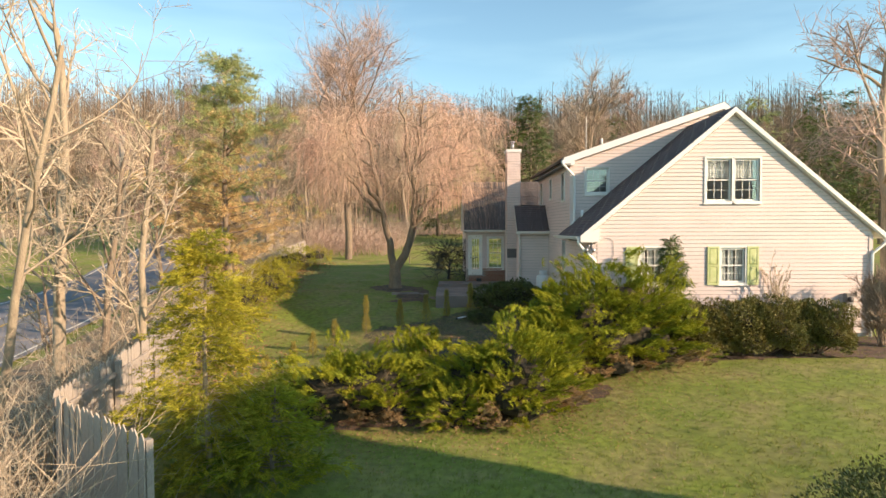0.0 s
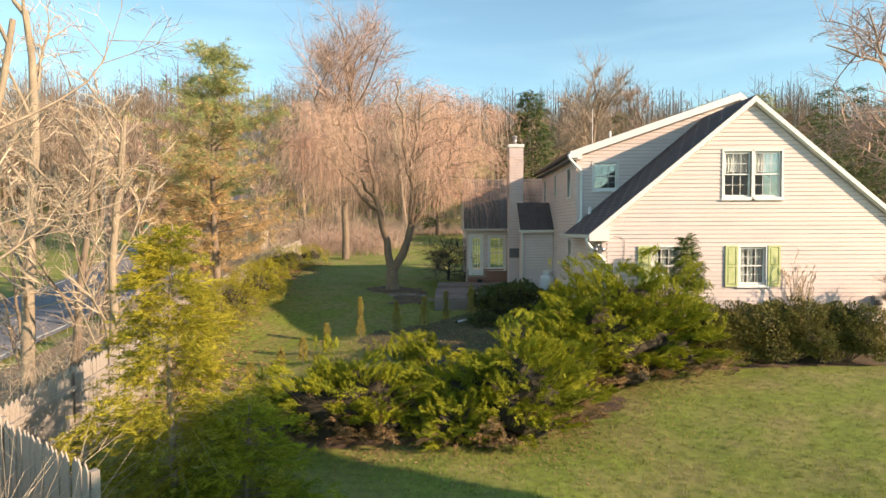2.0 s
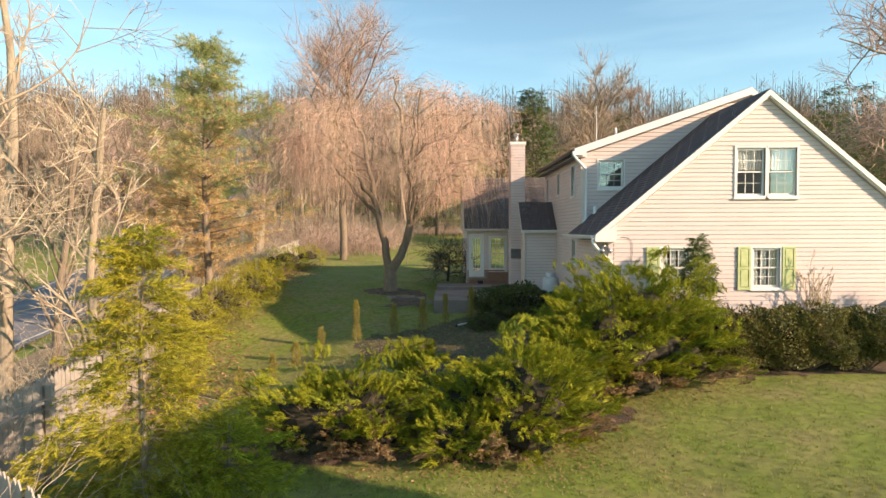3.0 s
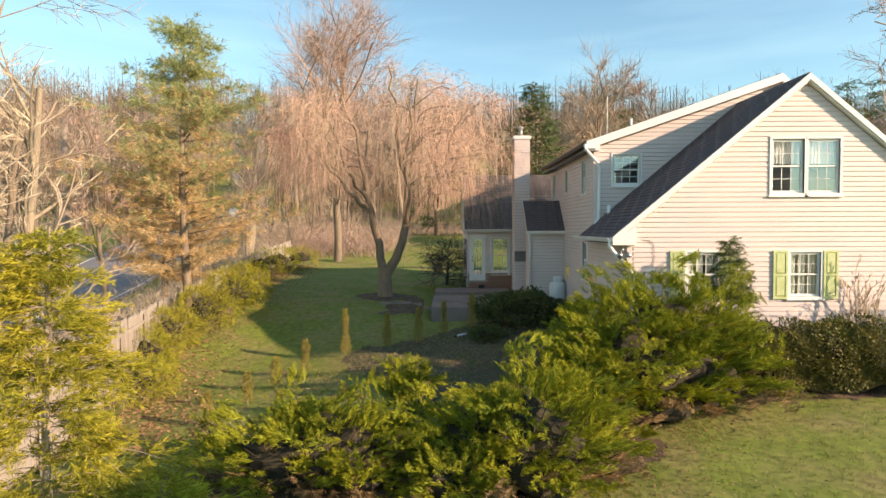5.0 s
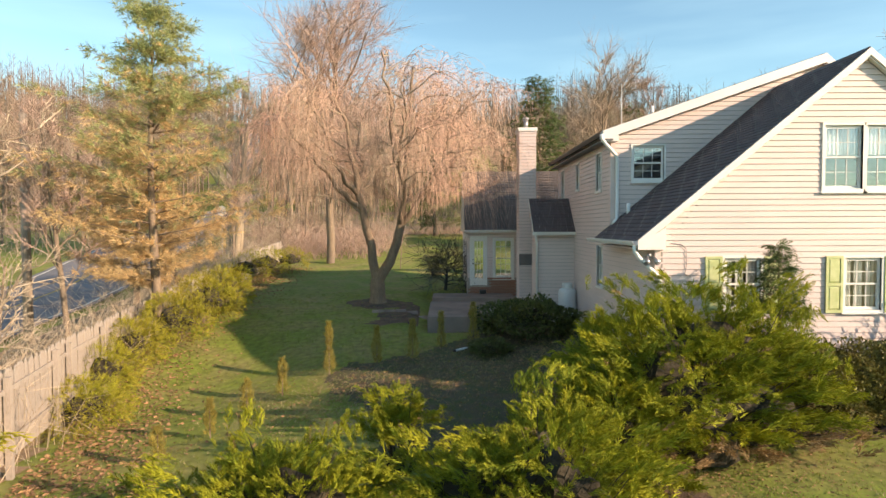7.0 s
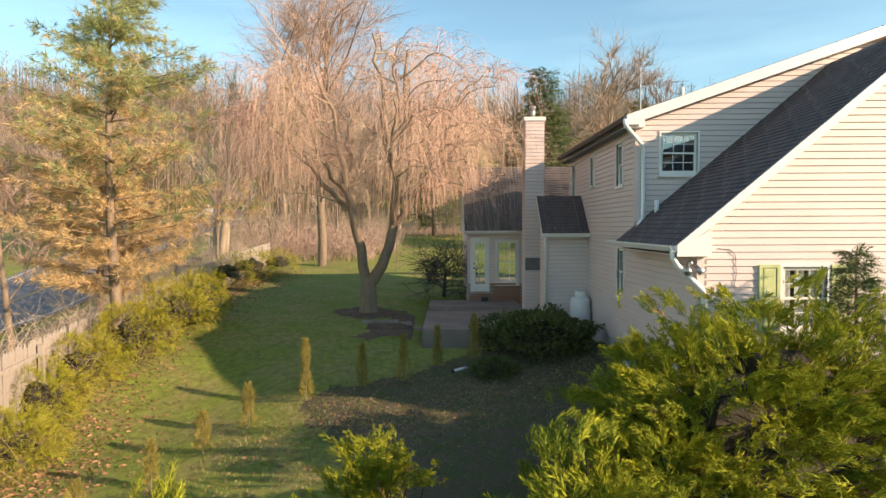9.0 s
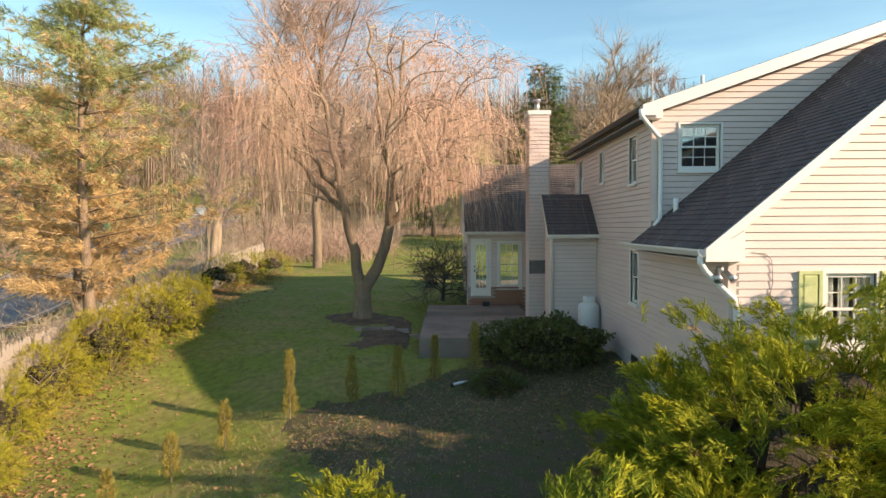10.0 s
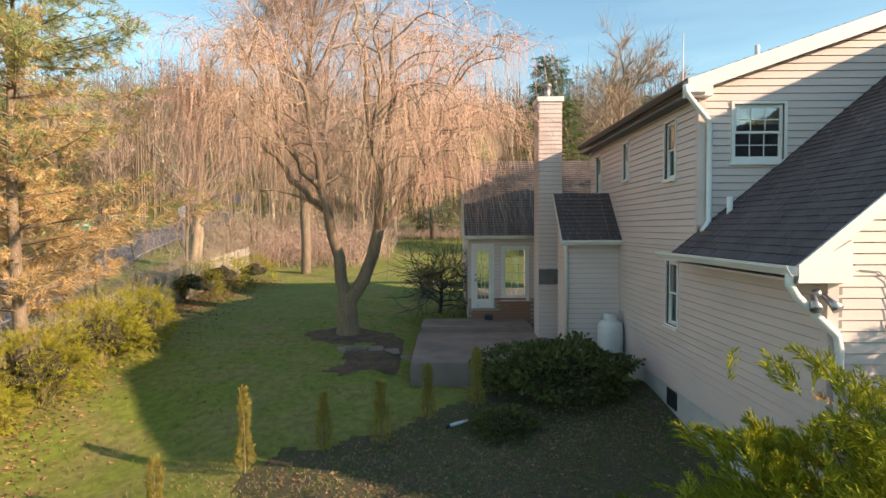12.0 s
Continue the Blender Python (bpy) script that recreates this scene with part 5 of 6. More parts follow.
# pine, spruces
conifer("pine_tree", "tall pine, green above with orange-brown dying lower boughs", -10.3, 27.2, 11.3, 3.9, 25, 90, M_PINE, 0.36, 0.17, start=0.16, per=8, each=50, droop=0.12, up=0.25, irregular=0.36, dry=M_PINE_DRY, dry_below=0.60, template=NEEDLE, gaps=0.18, shape=0.5)
conifer("pine_tree", "smaller pine with orange-brown dying boughs", -12.6, 30.5, 7.5, 3.0, 16, 92, M_PINE, 0.36, 0.14, start=0.15, per=6, each=50, droop=0.12, up=0.2, irregular=0.3, dry=M_PINE_DRY, dry_below=0.8, gaps=0.2, template=NEEDLE)
conifer("spruce_tree", "dark green conical spruce behind the house", 6.8, 54.0, 13.4, 4.1, 38, 93, M_SPRUCE, 0.75, 0.2, per=11, each=11, droop=0.35, up=0.15, irregular=0.18)
for i, (px, py, ph, pr) in enumerate(((31, 62, 14.5, 4.0), (36, 60, 14.8, 4.4), (41, 62, 15, 4.2), (27, 66, 14, 3.6), (33.5, 56, 11, 4), (38.5, 55, 11.5, 4.2), (44, 58, 13.0, 4.2), (20, 74, 14, 3.2), (-1.5, 64, 8, 3.2), (2.0, 62, 9, 3.4))):
    conifer("pine_tree", "dark green pine in the far tree line", px, py, ph, pr, 16, 100 + i, M_SPRUCE if i % 3 else M_PINE, 1.0, 0.2, start=0.12, per=8, each=9, droop=0.2, up=0.2, irregular=0.35, gaps=0.15)

# ---- the weeping willow ----


def willow(x, y, seed):
    """A weeping willow: a forked trunk, winding limbs, arching boughs and curtains of hanging strands."""
    rng = np.random.default_rng(seed)
    o = np.array((x, y, float(ground(x, y)) - 0.1))
    ob = thing("willow_tree", "large weeping willow, leafless pinkish-tan hanging strands", "tree")
    wood("trunk", ob, [(np.array([(0.05, 0, -0.1), (0.0, 0, 0.1), (0.02, 0, 0.40), (0.0, 0, 0.8), (0.0, 0, 1.05)]) + o, [0.48, 0.36, 0.31, 0.31, 0.27])], M_WBARK, 14)
    # reach sideways, reach in depth, height of the end, thickness
    mains = [(-1.9, 0.3, 8.9, 0.20), (1.5, 0.2, 9.6, 0.22), (0.2, 0.4, 10.3, 0.15), (3.4, -0.4, 7.8, 0.13), (-3.6, -0.7, 7.4, 0.12), (-1.1, 3.1, 7.9, 0.12), (1.3, -2.7, 8.2, 0.12), (2.5, 2.3, 8.4, 0.11), (-2.3, -2.1, 8.0, 0.11)]
    s = np.linspace(0, 1, 12)
    limbs, boughs, twigs = [], [], []
    for k, (dx, dy, top, r) in enumerate(mains):
        # the first two limbs are the fork of the trunk; the others spring from them higher up
        if k < 2:
            p = np.stack([(-0.42 if k == 0 else 1.05) * np.minimum(1, s * 3.2) ** 0.7 + (dx + (0.42 if k == 0 else -1.05)) * s ** 2.2, dy * s, 0.95 + (top - 0.95) * s], 1)
        else:
            stem = limbs[1 if dx > 0 else 0][0] - o
            b = stem[3 + k % 3]
            p = b + np.stack([(dx - b[0]) * s ** 0.85, (dy - b[1]) * s ** 0.85, (top - b[2]) * s ** 1.1], 1)
        p[1:] += np.stack([np.sin(s * 9 + k), np.cos(s * 8 + 2 * k), 0 * s], 1)[1:] * 0.13 * np.sin(s * np.pi)[1:, None]
        p[1:-1] += rng.normal(0, 0.05, (10, 3))
        limbs.append((p + o, r * (1 - 0.82 * s) + 0.004))
        for j in range(10):
            t = 0.30 + 0.70 * (j + rng.uniform(0, 1)) / 10
            b = np.array([np.interp(t, s, p[:, i]) for i in range(3)])
            a = math.atan2(b[1], b[0] - 0.3) + rng.normal(0, 1.0)
            ln = rng.uniform(1.7, 3.8) * (0.75 if b[2] > 8 else 1.0)
            ln = min(ln, max(0.9, 4.9 - math.hypot(b[0] - 0.6, b[1])))
            q = np.linspace(0, 1, 8)
            rise = rng.uniform(0.05, 0.40) * ln
            arc = np.stack([b[0] + np.cos(a) * ln * q, b[1] + np.sin(a) * ln * q, b[2] + rise * np.sin(q * 2.5) - 0.18 * ln * q ** 3], 1)
            arc[1:] += np.cumsum(rng.normal(0, 0.08, (7, 3)), 0)
            boughs.append((arc, a, ln))
    tips, ways = [], []
    for arc, a, ln in boughs:
        q = np.linspace(0, 1, 8)
        for _ in range(7):
            tt = rng.uniform(0.2, 1.0)
            c0 = np.array([np.interp(tt, q, arc[:, i]) for i in range(3)])
            a2 = a + rng.normal(0, 0.9)
            l2 = rng.uniform(0.4, 1.5)
            q2 = np.linspace(0, 1, 5)
            tw = np.stack([c0[0] + np.cos(a2) * l2 * q2, c0[1] + np.sin(a2) * l2 * q2, c0[2] + 0.42 * l2 * np.sin(q2 * 2.6)], 1)
            tw[1:] += np.cumsum(rng.normal(0, 0.04, (4, 3)), 0)
            twigs.append(tw)
            for w in (0.3, 0.6, 0.85, 1.0):
                tips.append([np.interp(w, q2, tw[:, i]) for i in range(3)])
                ways.append(a2)
        for w in np.linspace(0.15, 1, 7):
            tips.append([np.interp(w, q, arc[:, i]) for i in range(3)])
            ways.append(a)
    for p, r in limbs:
        c = Cloud()
        c.tube(p, r, 9, cap=False)
        part("limb", c, M_WBARK, ob, smooth=True)
    c = Cloud()
    for arc, a, ln in boughs:
        c.tube(arc + o, np.linspace(0.014 + 0.009 * ln, 0.008, 8), 5, cap=False)
    part("boughwork", c, M_BARK_PALE, ob, "arching tan boughs", smooth=True)
    c = Cloud()
    c.strands(np.array(twigs) + o, np.linspace(0.013, 0.005, 5))
    tagged(part("twigwork", c, M_TWIG_RED, ob, "reddish budding twigs", smooth=True), kind="stuff")
    B, A = np.repeat(np.array(tips), 2, 0), np.repeat(np.array(ways), 2)
    n = len(B)
    A = A + rng.normal(0, 1.0, n)
    out = rng.uniform(0.2, 1.0, n)
    floor_z = 2.5 + np.abs(rng.normal(0, 0.6, n)) + 1.3 * np.exp(-((B[:, 0] - 0.2) ** 2 + B[:, 1] ** 2) / 3.0)
    drop = np.minimum(rng.uniform(0.0, 1.0, n) ** 2.0 * 2.7 + 0.25, np.maximum(0.35, B[:, 2] - floor_z))
    q = np.linspace(0, 1, 6)
    P = np.stack([B[:, 0, None] + np.cos(A)[:, None] * out[:, None] * np.sqrt(q), B[:, 1, None] + np.sin(A)[:, None] * out[:, None] * np.sqrt(q), B[:, 2, None] + 0.16 * np.sin(q * 3) - drop[:, None] * q ** 1.5], 2)
    P[:, 1:, :2] += np.cumsum(rng.normal(0, 0.085, (n, 5, 2)), 1)
    c = Cloud()
    c.strands(P + o, np.linspace(0.0052, 0.0026, 6))
    part("weeping_crown", c, M_WILLOW, ob, "thin hanging willow strands")
    return ob


willow(-3.2, 31.2, 4)

# ---- bare trees ----
BT = "leafless deciduous tree with grey-brown bark"
FL = "leafless roadside tree with pale bark and tangled twigs"
bare_tree("bare_tree", FL, -12.1, 18.0, 15.0, 0.19, 201, M_BARK_PALE, M_TWIG_PALE, 4, (0.02, 0.0), kids=(13, 6, 5, 4), span=(0.12, 1), ratio=0.36, thin=0.0045)
bare_tree("bare_tree", FL, -10.4, 13.2, 12.0, 0.11, 202, M_BARK_PALE, M_TWIG_PALE, 4, (-0.03, 0.0), kids=(9, 6, 5, 4), span=(0.3, 1), ratio=0.46, stems=2, angle=0.85, thin=0.0045)
bare_tree("bare_tree", FL, -8.6, 15.8, 10.0, 0.12, 203, M_BARK_PALE, M_TWIG_PALE, 4, (0.0, 0.0), kids=(13, 5, 5, 4), span=(0.1, 1), ratio=0.34, thin=0.0045)
bare_tree("bare_tree", FL, -10.6, 17.5, 9.0, 0.13, 204, M_BARK, M_TWIG_PALE, 4, (0.1, 0.0), kids=(13, 5, 5, 4), span=(0.1, 1), ratio=0.38, thin=0.0045)
bare_tree("birch_tree", "leafless birch with drooping reddish twigs beside the house", 17.8, 25.5, 15.5, 0.22, 205, M_BARK_PALE, M_TWIG_RED, 4, (-0.05, 0), kids=(16, 7, 6, 4), span=(0.2, 1), ratio=0.46, angle=0.9, curve=0.3, up=0.12, thin=0.006)
bare_tree("bare_tree", BT, -8.0, 46.5, 19.5, 0.28, 206, M_BARK, M_TWIG_RED, 4, (0.0, 0), kids=(20, 6, 5, 3), span=(0.25, 1), ratio=0.46, angle=0.8, up=0.28, thin=0.008, spray=4)
bare_tree("bare_tree", BT, -14.2, 47.0, 13.0, 0.24, 207, M_BARK_PALE, M_TWIG_PALE, 4, (0.0, 0), kids=(13, 6, 5, 3), span=(0.3, 1), ratio=0.38, thin=0.010, stems=2)
bare_tree("bare_tree", BT, 15.5, 70, 20.5, 0.35, 208, M_BARK, M_TWIG, 4, (0.0, 0), kids=(16, 8, 6, 4), span=(0.3, 1), ratio=0.42, angle=0.65, thin=0.015, spray=1)
bare_tree("crabapple", "small dark gnarled leafless tree beside the addition", -0.45, 34.8, 1.7, 0.09, 209, M_DARK, M_DARK, 3, (0.1, 0), kids=(14, 8, 7, 3), span=(0.25, 1), ratio=0.95, angle=1.1, up=-0.05, thin=0.006)
bare_tree("sapling", "thin leafless sapling on the far lawn", -3.2, 43.5, 3.2, 0.03, 210, M_BARK, M_TWIG_PALE, 3, kids=(9, 4, 3, 2), thin=0.005)
bare_tree("bare_shrub", "leafless tan shrub standing against the siding", 9.95, 19.25, 3.3, 0.02, 211, M_TWIG_PALE, M_TWIG_PALE, 3, kids=(6, 4, 3, 2), span=(0.2, 1), ratio=0.35, angle=0.3, stems=11, thin=0.006, category="shrub")
bare_tree("bare_shrub", "dense leafless brown shrub at the house corner", 12.75, 18.6, 2.9, 0.02, 212, M_TWIG, M_TWIG, 3, kids=(8, 5, 4, 2), span=(0.15, 1), ratio=0.4, angle=0.4, stems=24, spray=2, thin=0.007, category="shrub")

# the wood behind: a few kinds of bare tree, set out again and again
kinds = [
    bare_tree("bare_tree", "leafless woodland tree with budding reddish twigs", -12, 66, 17, 0.2, 221, M_BARK, M_TWIG_RED, 4, kids=(12, 5, 4, 2), span=(0.25, 1), ratio=0.36, angle=0.6, up=0.4, group="trees of the wood", thin=0.013, spray=3),
    bare_tree("bare_tree", "leafless woodland tree with tan twigs", -5, 70, 16, 0.2, 222, M_BARK_PALE, M_TWIG_PALE, 4, kids=(12, 5, 4, 2), span=(0.2, 1), ratio=0.36, angle=0.65, up=0.4, group="trees of the wood", thin=0.013, spray=3),
    bare_tree("bare_tree", "slim leafless woodland tree with brown twigs", 3, 72, 15, 0.15, 223, M_BARK, M_TWIG, 4, kids=(13, 5, 4, 2), span=(0.15, 1), ratio=0.30, angle=0.6, up=0.45, group="trees of the wood", thin=0.013, spray=3),
    bare_tree("understorey_tree", "low tangled leafless tree at the wood's edge", -9, 58, 7, 0.09, 224, M_BARK, M_TWIG_PALE, 4, kids=(9, 4, 4, 2), span=(0.08, 1), ratio=0.45, angle=0.9, up=0.15, stems=2, group="trees of the wood", thin=0.010),
]
rng = np.random.default_rng(77)
spots = []
for _ in range(4000):
    tx, ty = rng.uniform(-75, 45), rng.uniform(50, 125)
    if abs(tx - road_centre(ty)) < 7 or (-9 < tx < 14 and ty < 63) or (tx > 6 and ty < 70):
        continue
    if any((tx - a) ** 2 + (ty - b) ** 2 < (5.5 if ty < 80 else 12) for a, b in spots):
        continue
    spots.append((tx, ty))
    if len(spots) >= 95:
        break
spots += [(-13.0, 52.5), (-11.6, 55.0), (-12.4, 58.0), (-15.2, 55.0), (-16.0, 50.0), (-8.6, 56.5), (-6.8, 58.5), (-13.6, 44.0), (-14.0, 40.0), (-13.4, 36.0), (-12.9, 33.0), (-13.1, 23.5), (-13.5, 20.0), (-12.6, 26.0), (-30.5, 30.0), (-33.0, 38.0), (-36.0, 46.0), (-31.0, 22.0), (-34.0, 56.0)]
for i, (tx, ty) in enumerate(spots):
    near = ty < 62
    k = kinds[3] if (near and i % 3 != 0) else kinds[int(rng.integers(0, 3))]
    s = rng.uniform(0.75, 1.12) * (0.85 if near and k is not kinds[3] else 1.0)
    if ty < 45 and tx > -20:
        s *= 0.75
    copy_thing(k, Matrix.LocRotScale((tx, ty, float(ground(tx, ty)) - 0.1), Euler((0, 0, rng.uniform(0, 6.28))), None) @ Matrix.Diagonal((s, s, s, 1)))

# far hills and undergrowth, too many to count
c = Cloud()
rng = np.random.default_rng(78)
n = 4600
ty = 90 + 170 * rng.uniform(0, 1, n) ** 1.2
tx = rng.uniform(-1, 1, n) * (0.75 * ty + 30) - 8
keep = (np.abs(tx - road_centre(ty)) > 6) | (ty > 180)
tx, ty = tx[keep], ty[keep]
n, k = len(tx), 60
base = np.stack([tx, ty, ground(tx, ty)], 1)
h = rng.uniform(10, 22, n) * (0.9 + 0.2 * np.sin(tx * 0.13) * np.sin(ty * 0.07))
a, t = rng.uniform(0, 2 * np.pi, (n, k)), rng.uniform(0.12, 0.85, (n, k))
ln = h[:, None] * rng.uniform(0.08, 0.26, (n, k)) * (1.25 - t)
off = rng.uniform(0, 0.20, (n, k)) * h[:, None] * (1.05 - t)
B = base[:, None] + np.stack([np.cos(a) * off, np.sin(a) * off, t * h[:, None]], 2)
E = B + np.stack([np.cos(a) * ln * 0.85, np.sin(a) * ln * 0.85, ln * rng.uniform(0.3, 1.0, (n, k))], 2)
w = np.stack([-np.sin(a), np.cos(a), np.zeros((n, k))], 2) * 0.035 + np.array((0.03, 0, 0))
TRI = np.stack([B - w, B + w, E], 2).reshape(-1, 3)
c.v.append(TRI)
c.flat.append(np.arange(len(TRI)))
c.sizes.append(np.full(len(TRI) // 3, 3))
c.count += len(TRI)
trunks = np.stack([base, base + np.stack([np.zeros(n), np.zeros(n), h * 0.9], 1)], 1)

tagged(part("far_wood", c, M_TWIG), "leafless brown wood on the far hillside", "wood", kind="stuff")
c = Cloud()
c.strands(trunks, [0.17, 0.03])
tagged(part("far_trunks", c, M_BARK), "grey-brown trunks of the wood on the far hillside", "wood", kind="stuff")


def brush(name, label, boxes, count, seed, material, hmin, hmax, r=0.006):
    rng = np.random.default_rng(seed)
    c = Cloud()
    for _ in range(count):
        x0, x1, y0, y1 = boxes[int(rng.integers(0, len(boxes)))]
        y = rng.uniform(y0, y1)
        x = rng.uniform(x0, x1)
        h = rng.uniform(hmin, hmax)
        a = rng.uniform(0, 2 * np.pi)
        s = np.linspace(0, 1, 4)
        lean = rng.uniform(0.1, 0.9) * h
        p = np.stack([x + np.cos(a) * lean * s ** 1.4, y + np.sin(a) * lean * s ** 1.4, float(ground(x, y)) - 0.03 + h * (s - 0.18 * s ** 2)], 1)
        p[1:] += rng.normal(0, 0.05 * h, (3, 3))
        c.tube(p, r * np.linspace(1.3, 0.5, 4), 3, cap=False)
        for _k in range(3):
            t = rng.uniform(0.3, 0.9)
            b = np.array([np.interp(t, s, p[:, i]) for i in range(3)])
            c.tube(np.array([b, b + rng.normal(0, 0.28 * h, 3) + (0, 0, 0.12 * h)]), [r * 0.7, r * 0.3], 3, cap=False)
    return tagged(part(name, c, material), label, "undergrowth", kind="stuff")


FENCE = [(-7.3, 10.3), (-7.85, 15.0), (-9.3, 20.5), (-10.65, 26.5), (-11.3, 36.0), (-11.6, 48.0)]


def fence_x(y):
    return float(np.interp(y, [p[1] for p in FENCE], [p[0] for p in FENCE]))


brush("undergrowth", "tangle of bare pale brush outside the fence", [(fence_x(y) - 3.2, fence_x(y) - 0.3, y, y + 4) for y in range(8, 50, 4)] + [(-7.6, -5.2, 6.3, 8.6)] + [(-8.4, -5.8, 6.2, 9.0), (-9.0, -7.6, 8.5, 13)] * 2, 1900, 301, M_TWIG_PALE, 0.6, 2.4)
brush("undergrowth", "reddish bare brush below the wood", [(-15, -4, 50, 60), (-12, -5, 48, 55), (-22, -12, 52, 75), (-4, 16, 62, 70)], 1900, 302, M_TWIG_RED, 0.6, 2.4, 0.012)
brush("undergrowth", "grey bare brush below the wood", [(-16, -4, 51, 64), (-30, 20, 66, 90), (-50, -30, 30, 80)], 1900, 303, M_TWIG, 0.8, 3.0, 0.016)

# ---- fence ----
fence = thing("fence", "weathered grey-tan wooden picket fence along the road", "fence")
PK = Cloud()
PK.prism([(-0.068, -0.01, 0), (0.068, -0.01, 0), (0.068, -0.01, 1.62), (0.0, -0.01, 1.72), (-0.068, -0.01, 1.62)], (0, 0.02, 0))
picket = PK.mesh("picket", M_FENCE)
PO = Cloud()
PO.box((-0.055, -0.055, -0.3), (0.055, 0.055, 1.60))
post = PO.mesh("post", M_FENCE)
FTOP_Y, FTOP_Z = (8.6, 10.3, 15, 20.5, 26.5, 34, 40, 48), (-0.20, 0.0, 0.18, 0.25, 0.30, 1.0, 1.45, 1.92)
path = [(-4.95, 8.73)] + FENCE
rest = Cloud()
rng = np.random.default_rng(5)
made = 0
for (xa, ya), (xb, yb) in zip(path[:-1], path[1:]):
    L_ = math.hypot(xb - xa, yb - ya)
    an = math.atan2(yb - ya, xb - xa)
    for i in range(int(L_ / 0.142)):
        f = (i * 0.142 + 0.07) / L_
        px_, py_ = xa + (xb - xa) * f, ya + (yb - ya) * f
        top = float(np.interp(py_, FTOP_Y, FTOP_Z)) + rng.normal(0, 0.012)
        wob = rng.normal(0, 0.012)
        m = Matrix.LocRotScale((px_, py_, top - 1.72), Euler((rng.normal(0, 0.01), wob, an)), None)
        if made < 290 and py_ < 46:
            ob = part("picket", picket, M_FENCE, fence)
            ob.matrix_basis = m
            made += 1
        else:
            rest.stamp(PK.v[0], PK.f, [np.array(m)])
        if i % 17 == 0:
            ob = part("post", post, M_FENCE, fence)
            ob.matrix_basis = Matrix.LocRotScale((px_ - 0.10 * math.sin(an) * -1, py_ - 0.10 * math.cos(an), top - 1.72), Euler((0, 0, an)), None)
    for rz in (0.35, 1.30):
        c = Cloud()
        nn = np.array((math.sin(an), -math.cos(an), 0)) * 0.03
        za, zb = float(np.interp(ya, FTOP_Y, FTOP_Z)) - 1.72 + rz, float(np.interp(yb, FTOP_Y, FTOP_Z)) - 1.72 + rz
        c.prism([(xa + nn[0], ya + nn[1], za), (xb + nn[0], yb + nn[1], zb), (xb + nn[0], yb + nn[1], zb + 0.09), (xa + nn[0], ya + nn[1], za + 0.09)], nn * 1.3)
        part("rail", c, M_FENCE, fence)
if rest.count:
    tagged(part("pickets", rest, M_FENCE, fence), kind="stuff")

# ---- roadside ----
pole = thing("utility_pole", "weathered wooden utility pole by the road", "pole", at=(-15.7, 28.6, float(ground(-15.7, 28.6))))
c = Cloud()
c.tube([(0, 0, -0.3), (0, 0, 4), (0.03, 0, 7.16 - float(ground(-15.7, 28.6)))], [0.17, 0.15, 0.12], 12)
part("shaft", c, M_POLE, pole, smooth=True)
sg = thing("street_sign", "green road sign with an unreadable white line on a steel post", "sign", at=(-29.8, 62, float(ground(-29.8, 62))))
c = Cloud()
c.tube([(0, 0, -0.2), (0, 0, 1.75)], [0.04, 0.04], 8)
part("post", c, M_STEEL, sg)
box_part("panel", (-0.85, -0.06, 1.0), (0.85, -0.035, 1.75), M_GREEN_SIGN, sg)
box_part("text_bar", (-0.6, -0.066, 1.30), (0.6, -0.061, 1.44), M_WHITE_SIGN, sg)
sg = thing("road_sign", "small white sign on a post at the roadside", "sign", at=(-17.2, 52.2, float(ground(-17.2, 52.2))))
c = Cloud()
c.tube([(0, 0, -0.2), (0, 0, 3.6)], [0.035, 0.035], 8)
part("post", c, M_STEEL, sg)
c = Cloud()
a = np.arange(20) * 2 * np.pi / 20
c.prism([(0.36 * math.cos(t), -0.06, 3.15 + 0.36 * math.sin(t)) for t in a], (0, 0.02, 0))
part("panel", c, M_WHITE_SIGN, sg)

# ---- grass, straw and fallen leaves ----


def scatter(name, label, count, seed, material, where, size, template, lift=0.0, stand=1.0):
    rng = np.random.default_rng(seed)
    x, y = where(rng, count)
    z = ground(x, y) + lift
    inside = ((x > XW - 0.1) & (x < XE + 0.1) & (y > YF - 0.1) & (y < YB)) | ((x > -1.1) & (x < 4.3) & (y > 27.1) & (y < 41))
    x, y, z = x[~inside], y[~inside], z[~inside]
    n = len(x)
    a = rng.uniform(0, 2 * np.pi, n)
    W = np.stack([np.cos(a), np.sin(a), np.full(n, 0.0)], 1)
    c = Cloud()
    c.stamp(*template, poses(np.stack([x, y, z], 1), W, rng.uniform(0.6, 1.4, n) * size, rng, 0.12 if stand else 0.5))
    return tagged(part(name, c, material), label, "grass" if stand else "leaves", kind="stuff")


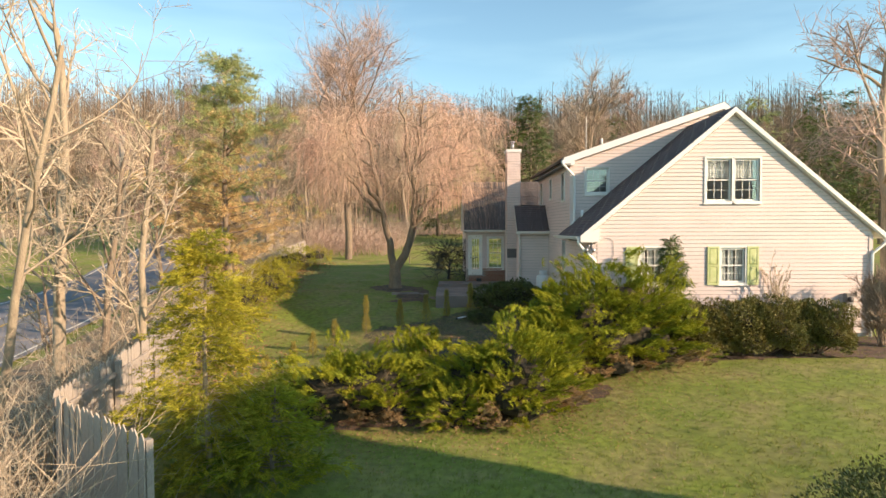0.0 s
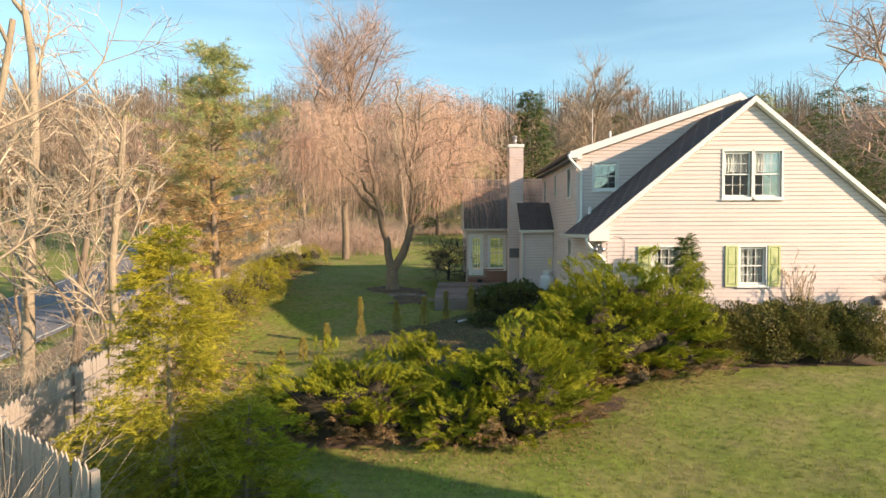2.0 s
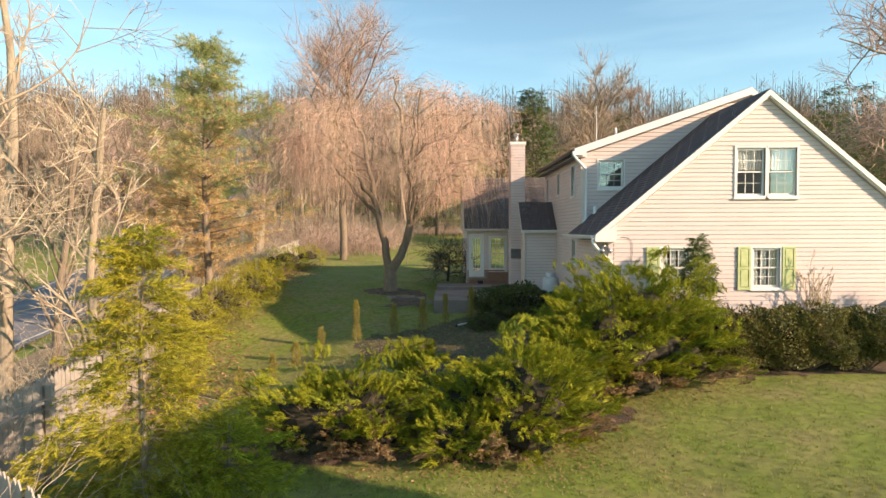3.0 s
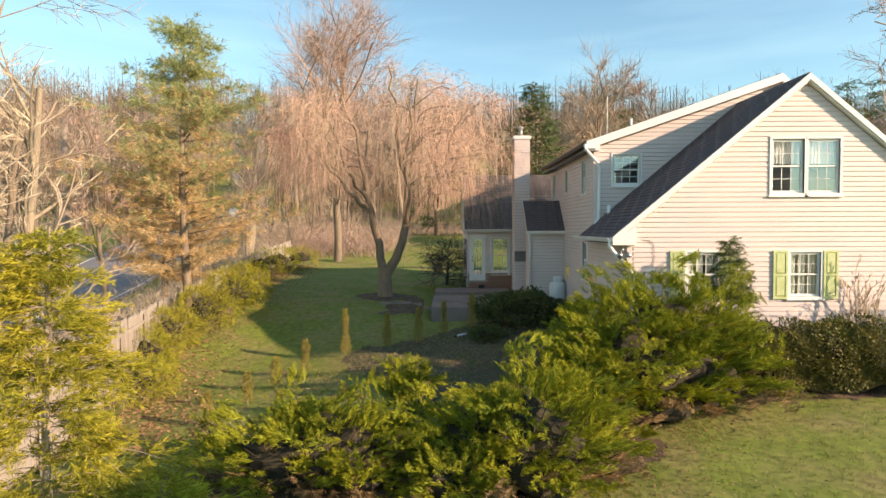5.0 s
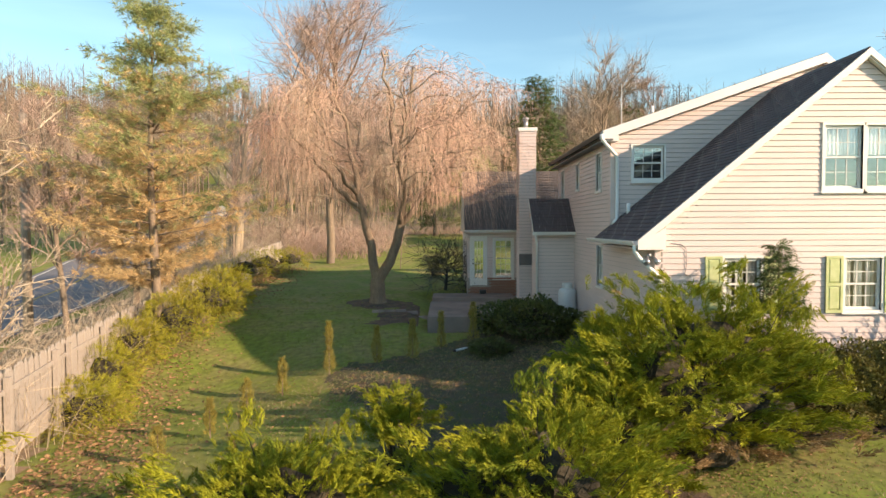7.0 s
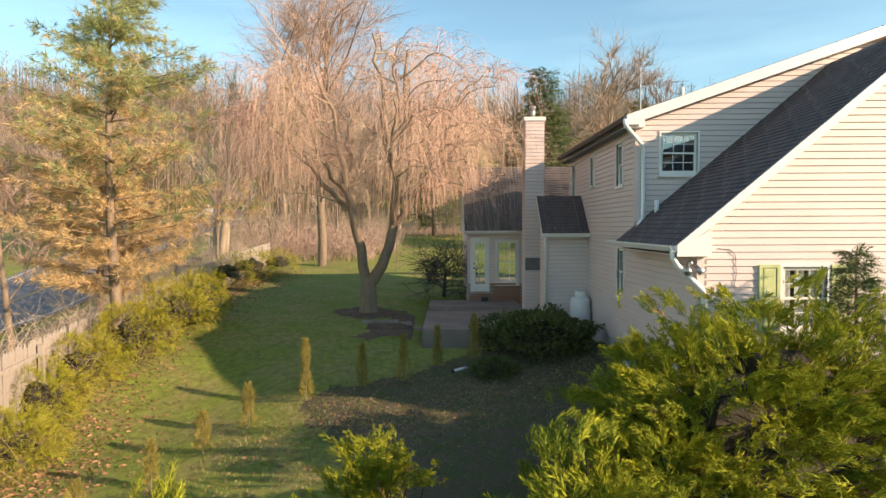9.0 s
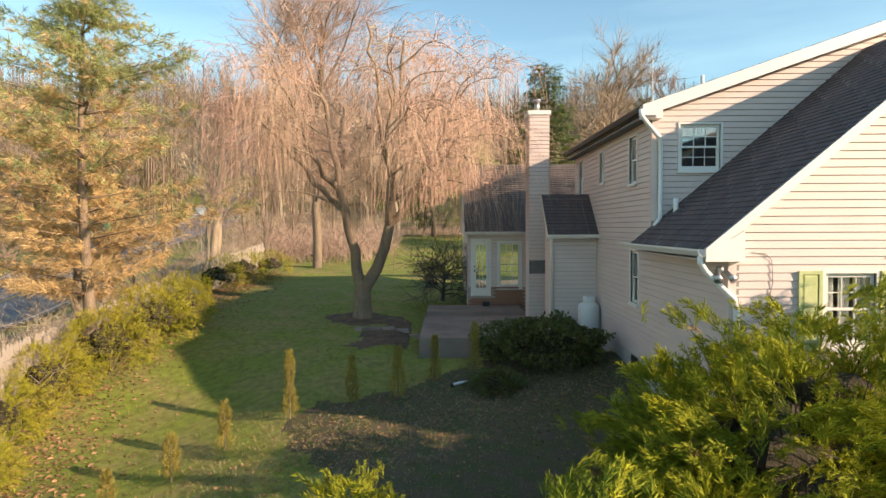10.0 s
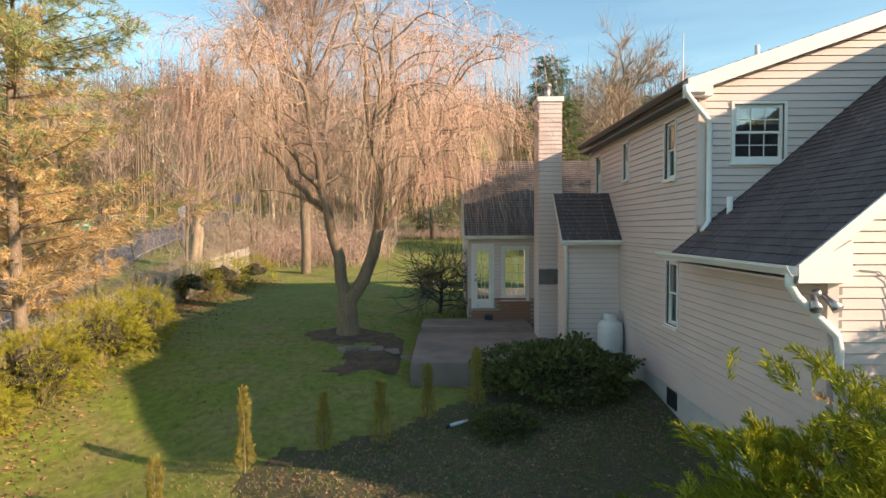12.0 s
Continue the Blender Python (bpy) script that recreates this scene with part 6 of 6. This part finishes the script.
def tuft(rng, blades=6):
    v, f = [], []
    for i in range(blades):
        a, r = rng.uniform(0, 6.28), rng.uniform(0.0, 0.9)
        bx, by = math.cos(a) * r, math.sin(a) * r
        b = rng.uniform(0, 6.28)
        h, l = rng.uniform(0.6, 1.1), rng.uniform(0.2, 0.8)
        k = len(v)
        s = 0.06
        v += [(bx - s * math.sin(b), by + s * math.cos(b), -0.05), (bx + s * math.sin(b), by - s * math.cos(b), -0.05), (bx + math.cos(b) * l, by + math.sin(b) * l, h)]
        f.append((k, k + 1, k + 2))
    return np.array(v), f


TUFT = tuft(RNG)


def near_lawn(rng, n):
    y = 8 + 26 * rng.uniform(0, 1, n) ** 1.6
    x = rng.uniform(-1, 1, n) * (0.62 * y + 1.5) + 0.5
    return x, y


def fence_edge(rng, n):
    y = rng.uniform(16, 44, n)
    x = np.array([fence_x(q) for q in y]) + 0.3 + np.abs(rng.normal(0.8, 0.9, n))
    return x, y


def bed(rng, n):
    k = rng.integers(0, 3, n)
    x = np.where(k == 0, rng.normal(-2.2, 1.6, n), np.where(k == 1, rng.normal(1.2, 1.6, n), rng.normal(4.2, 1.6, n)))
    y = np.where(k == 0, rng.normal(13.6, 0.8, n), np.where(k == 1, rng.normal(14.0, 0.9, n), rng.normal(16.6, 1.0, n)))
    return x, y


def bare_bed(rng, n):
    t = rng.uniform(0, 1, n)
    return -4.2 + 8 * t + rng.normal(0, 0.9, n), 20.6 + 4.0 * t + rng.normal(0, 1.4, n)


scatter("grass", "short green lawn grass", 36000, 401, M_BLADE, near_lawn, 0.055, TUFT)
scatter("dry_grass", "straw-coloured dry grass on the bare bed", 5000, 402, M_STRAW, bare_bed, 0.05, TUFT)
scatter("dry_grass", "straw-coloured tufts through the lawn", 7000, 403, M_STRAW, near_lawn, 0.05, TUFT)
scatter("leaf_litter", "fallen brown leaves along the fence", 9000, 404, M_LITTER, fence_edge, 0.10, LEAF, 0.02, 0)
scatter("leaf_litter", "brown needles and leaves below the junipers", 9000, 405, M_LITTER, bed, 0.045, LEAF, 0.02, 0)
scatter("leaf_litter", "brown leaves on the bare bed", 4000, 406, M_LITTER, bare_bed, 0.06, LEAF, 0.02, 0)
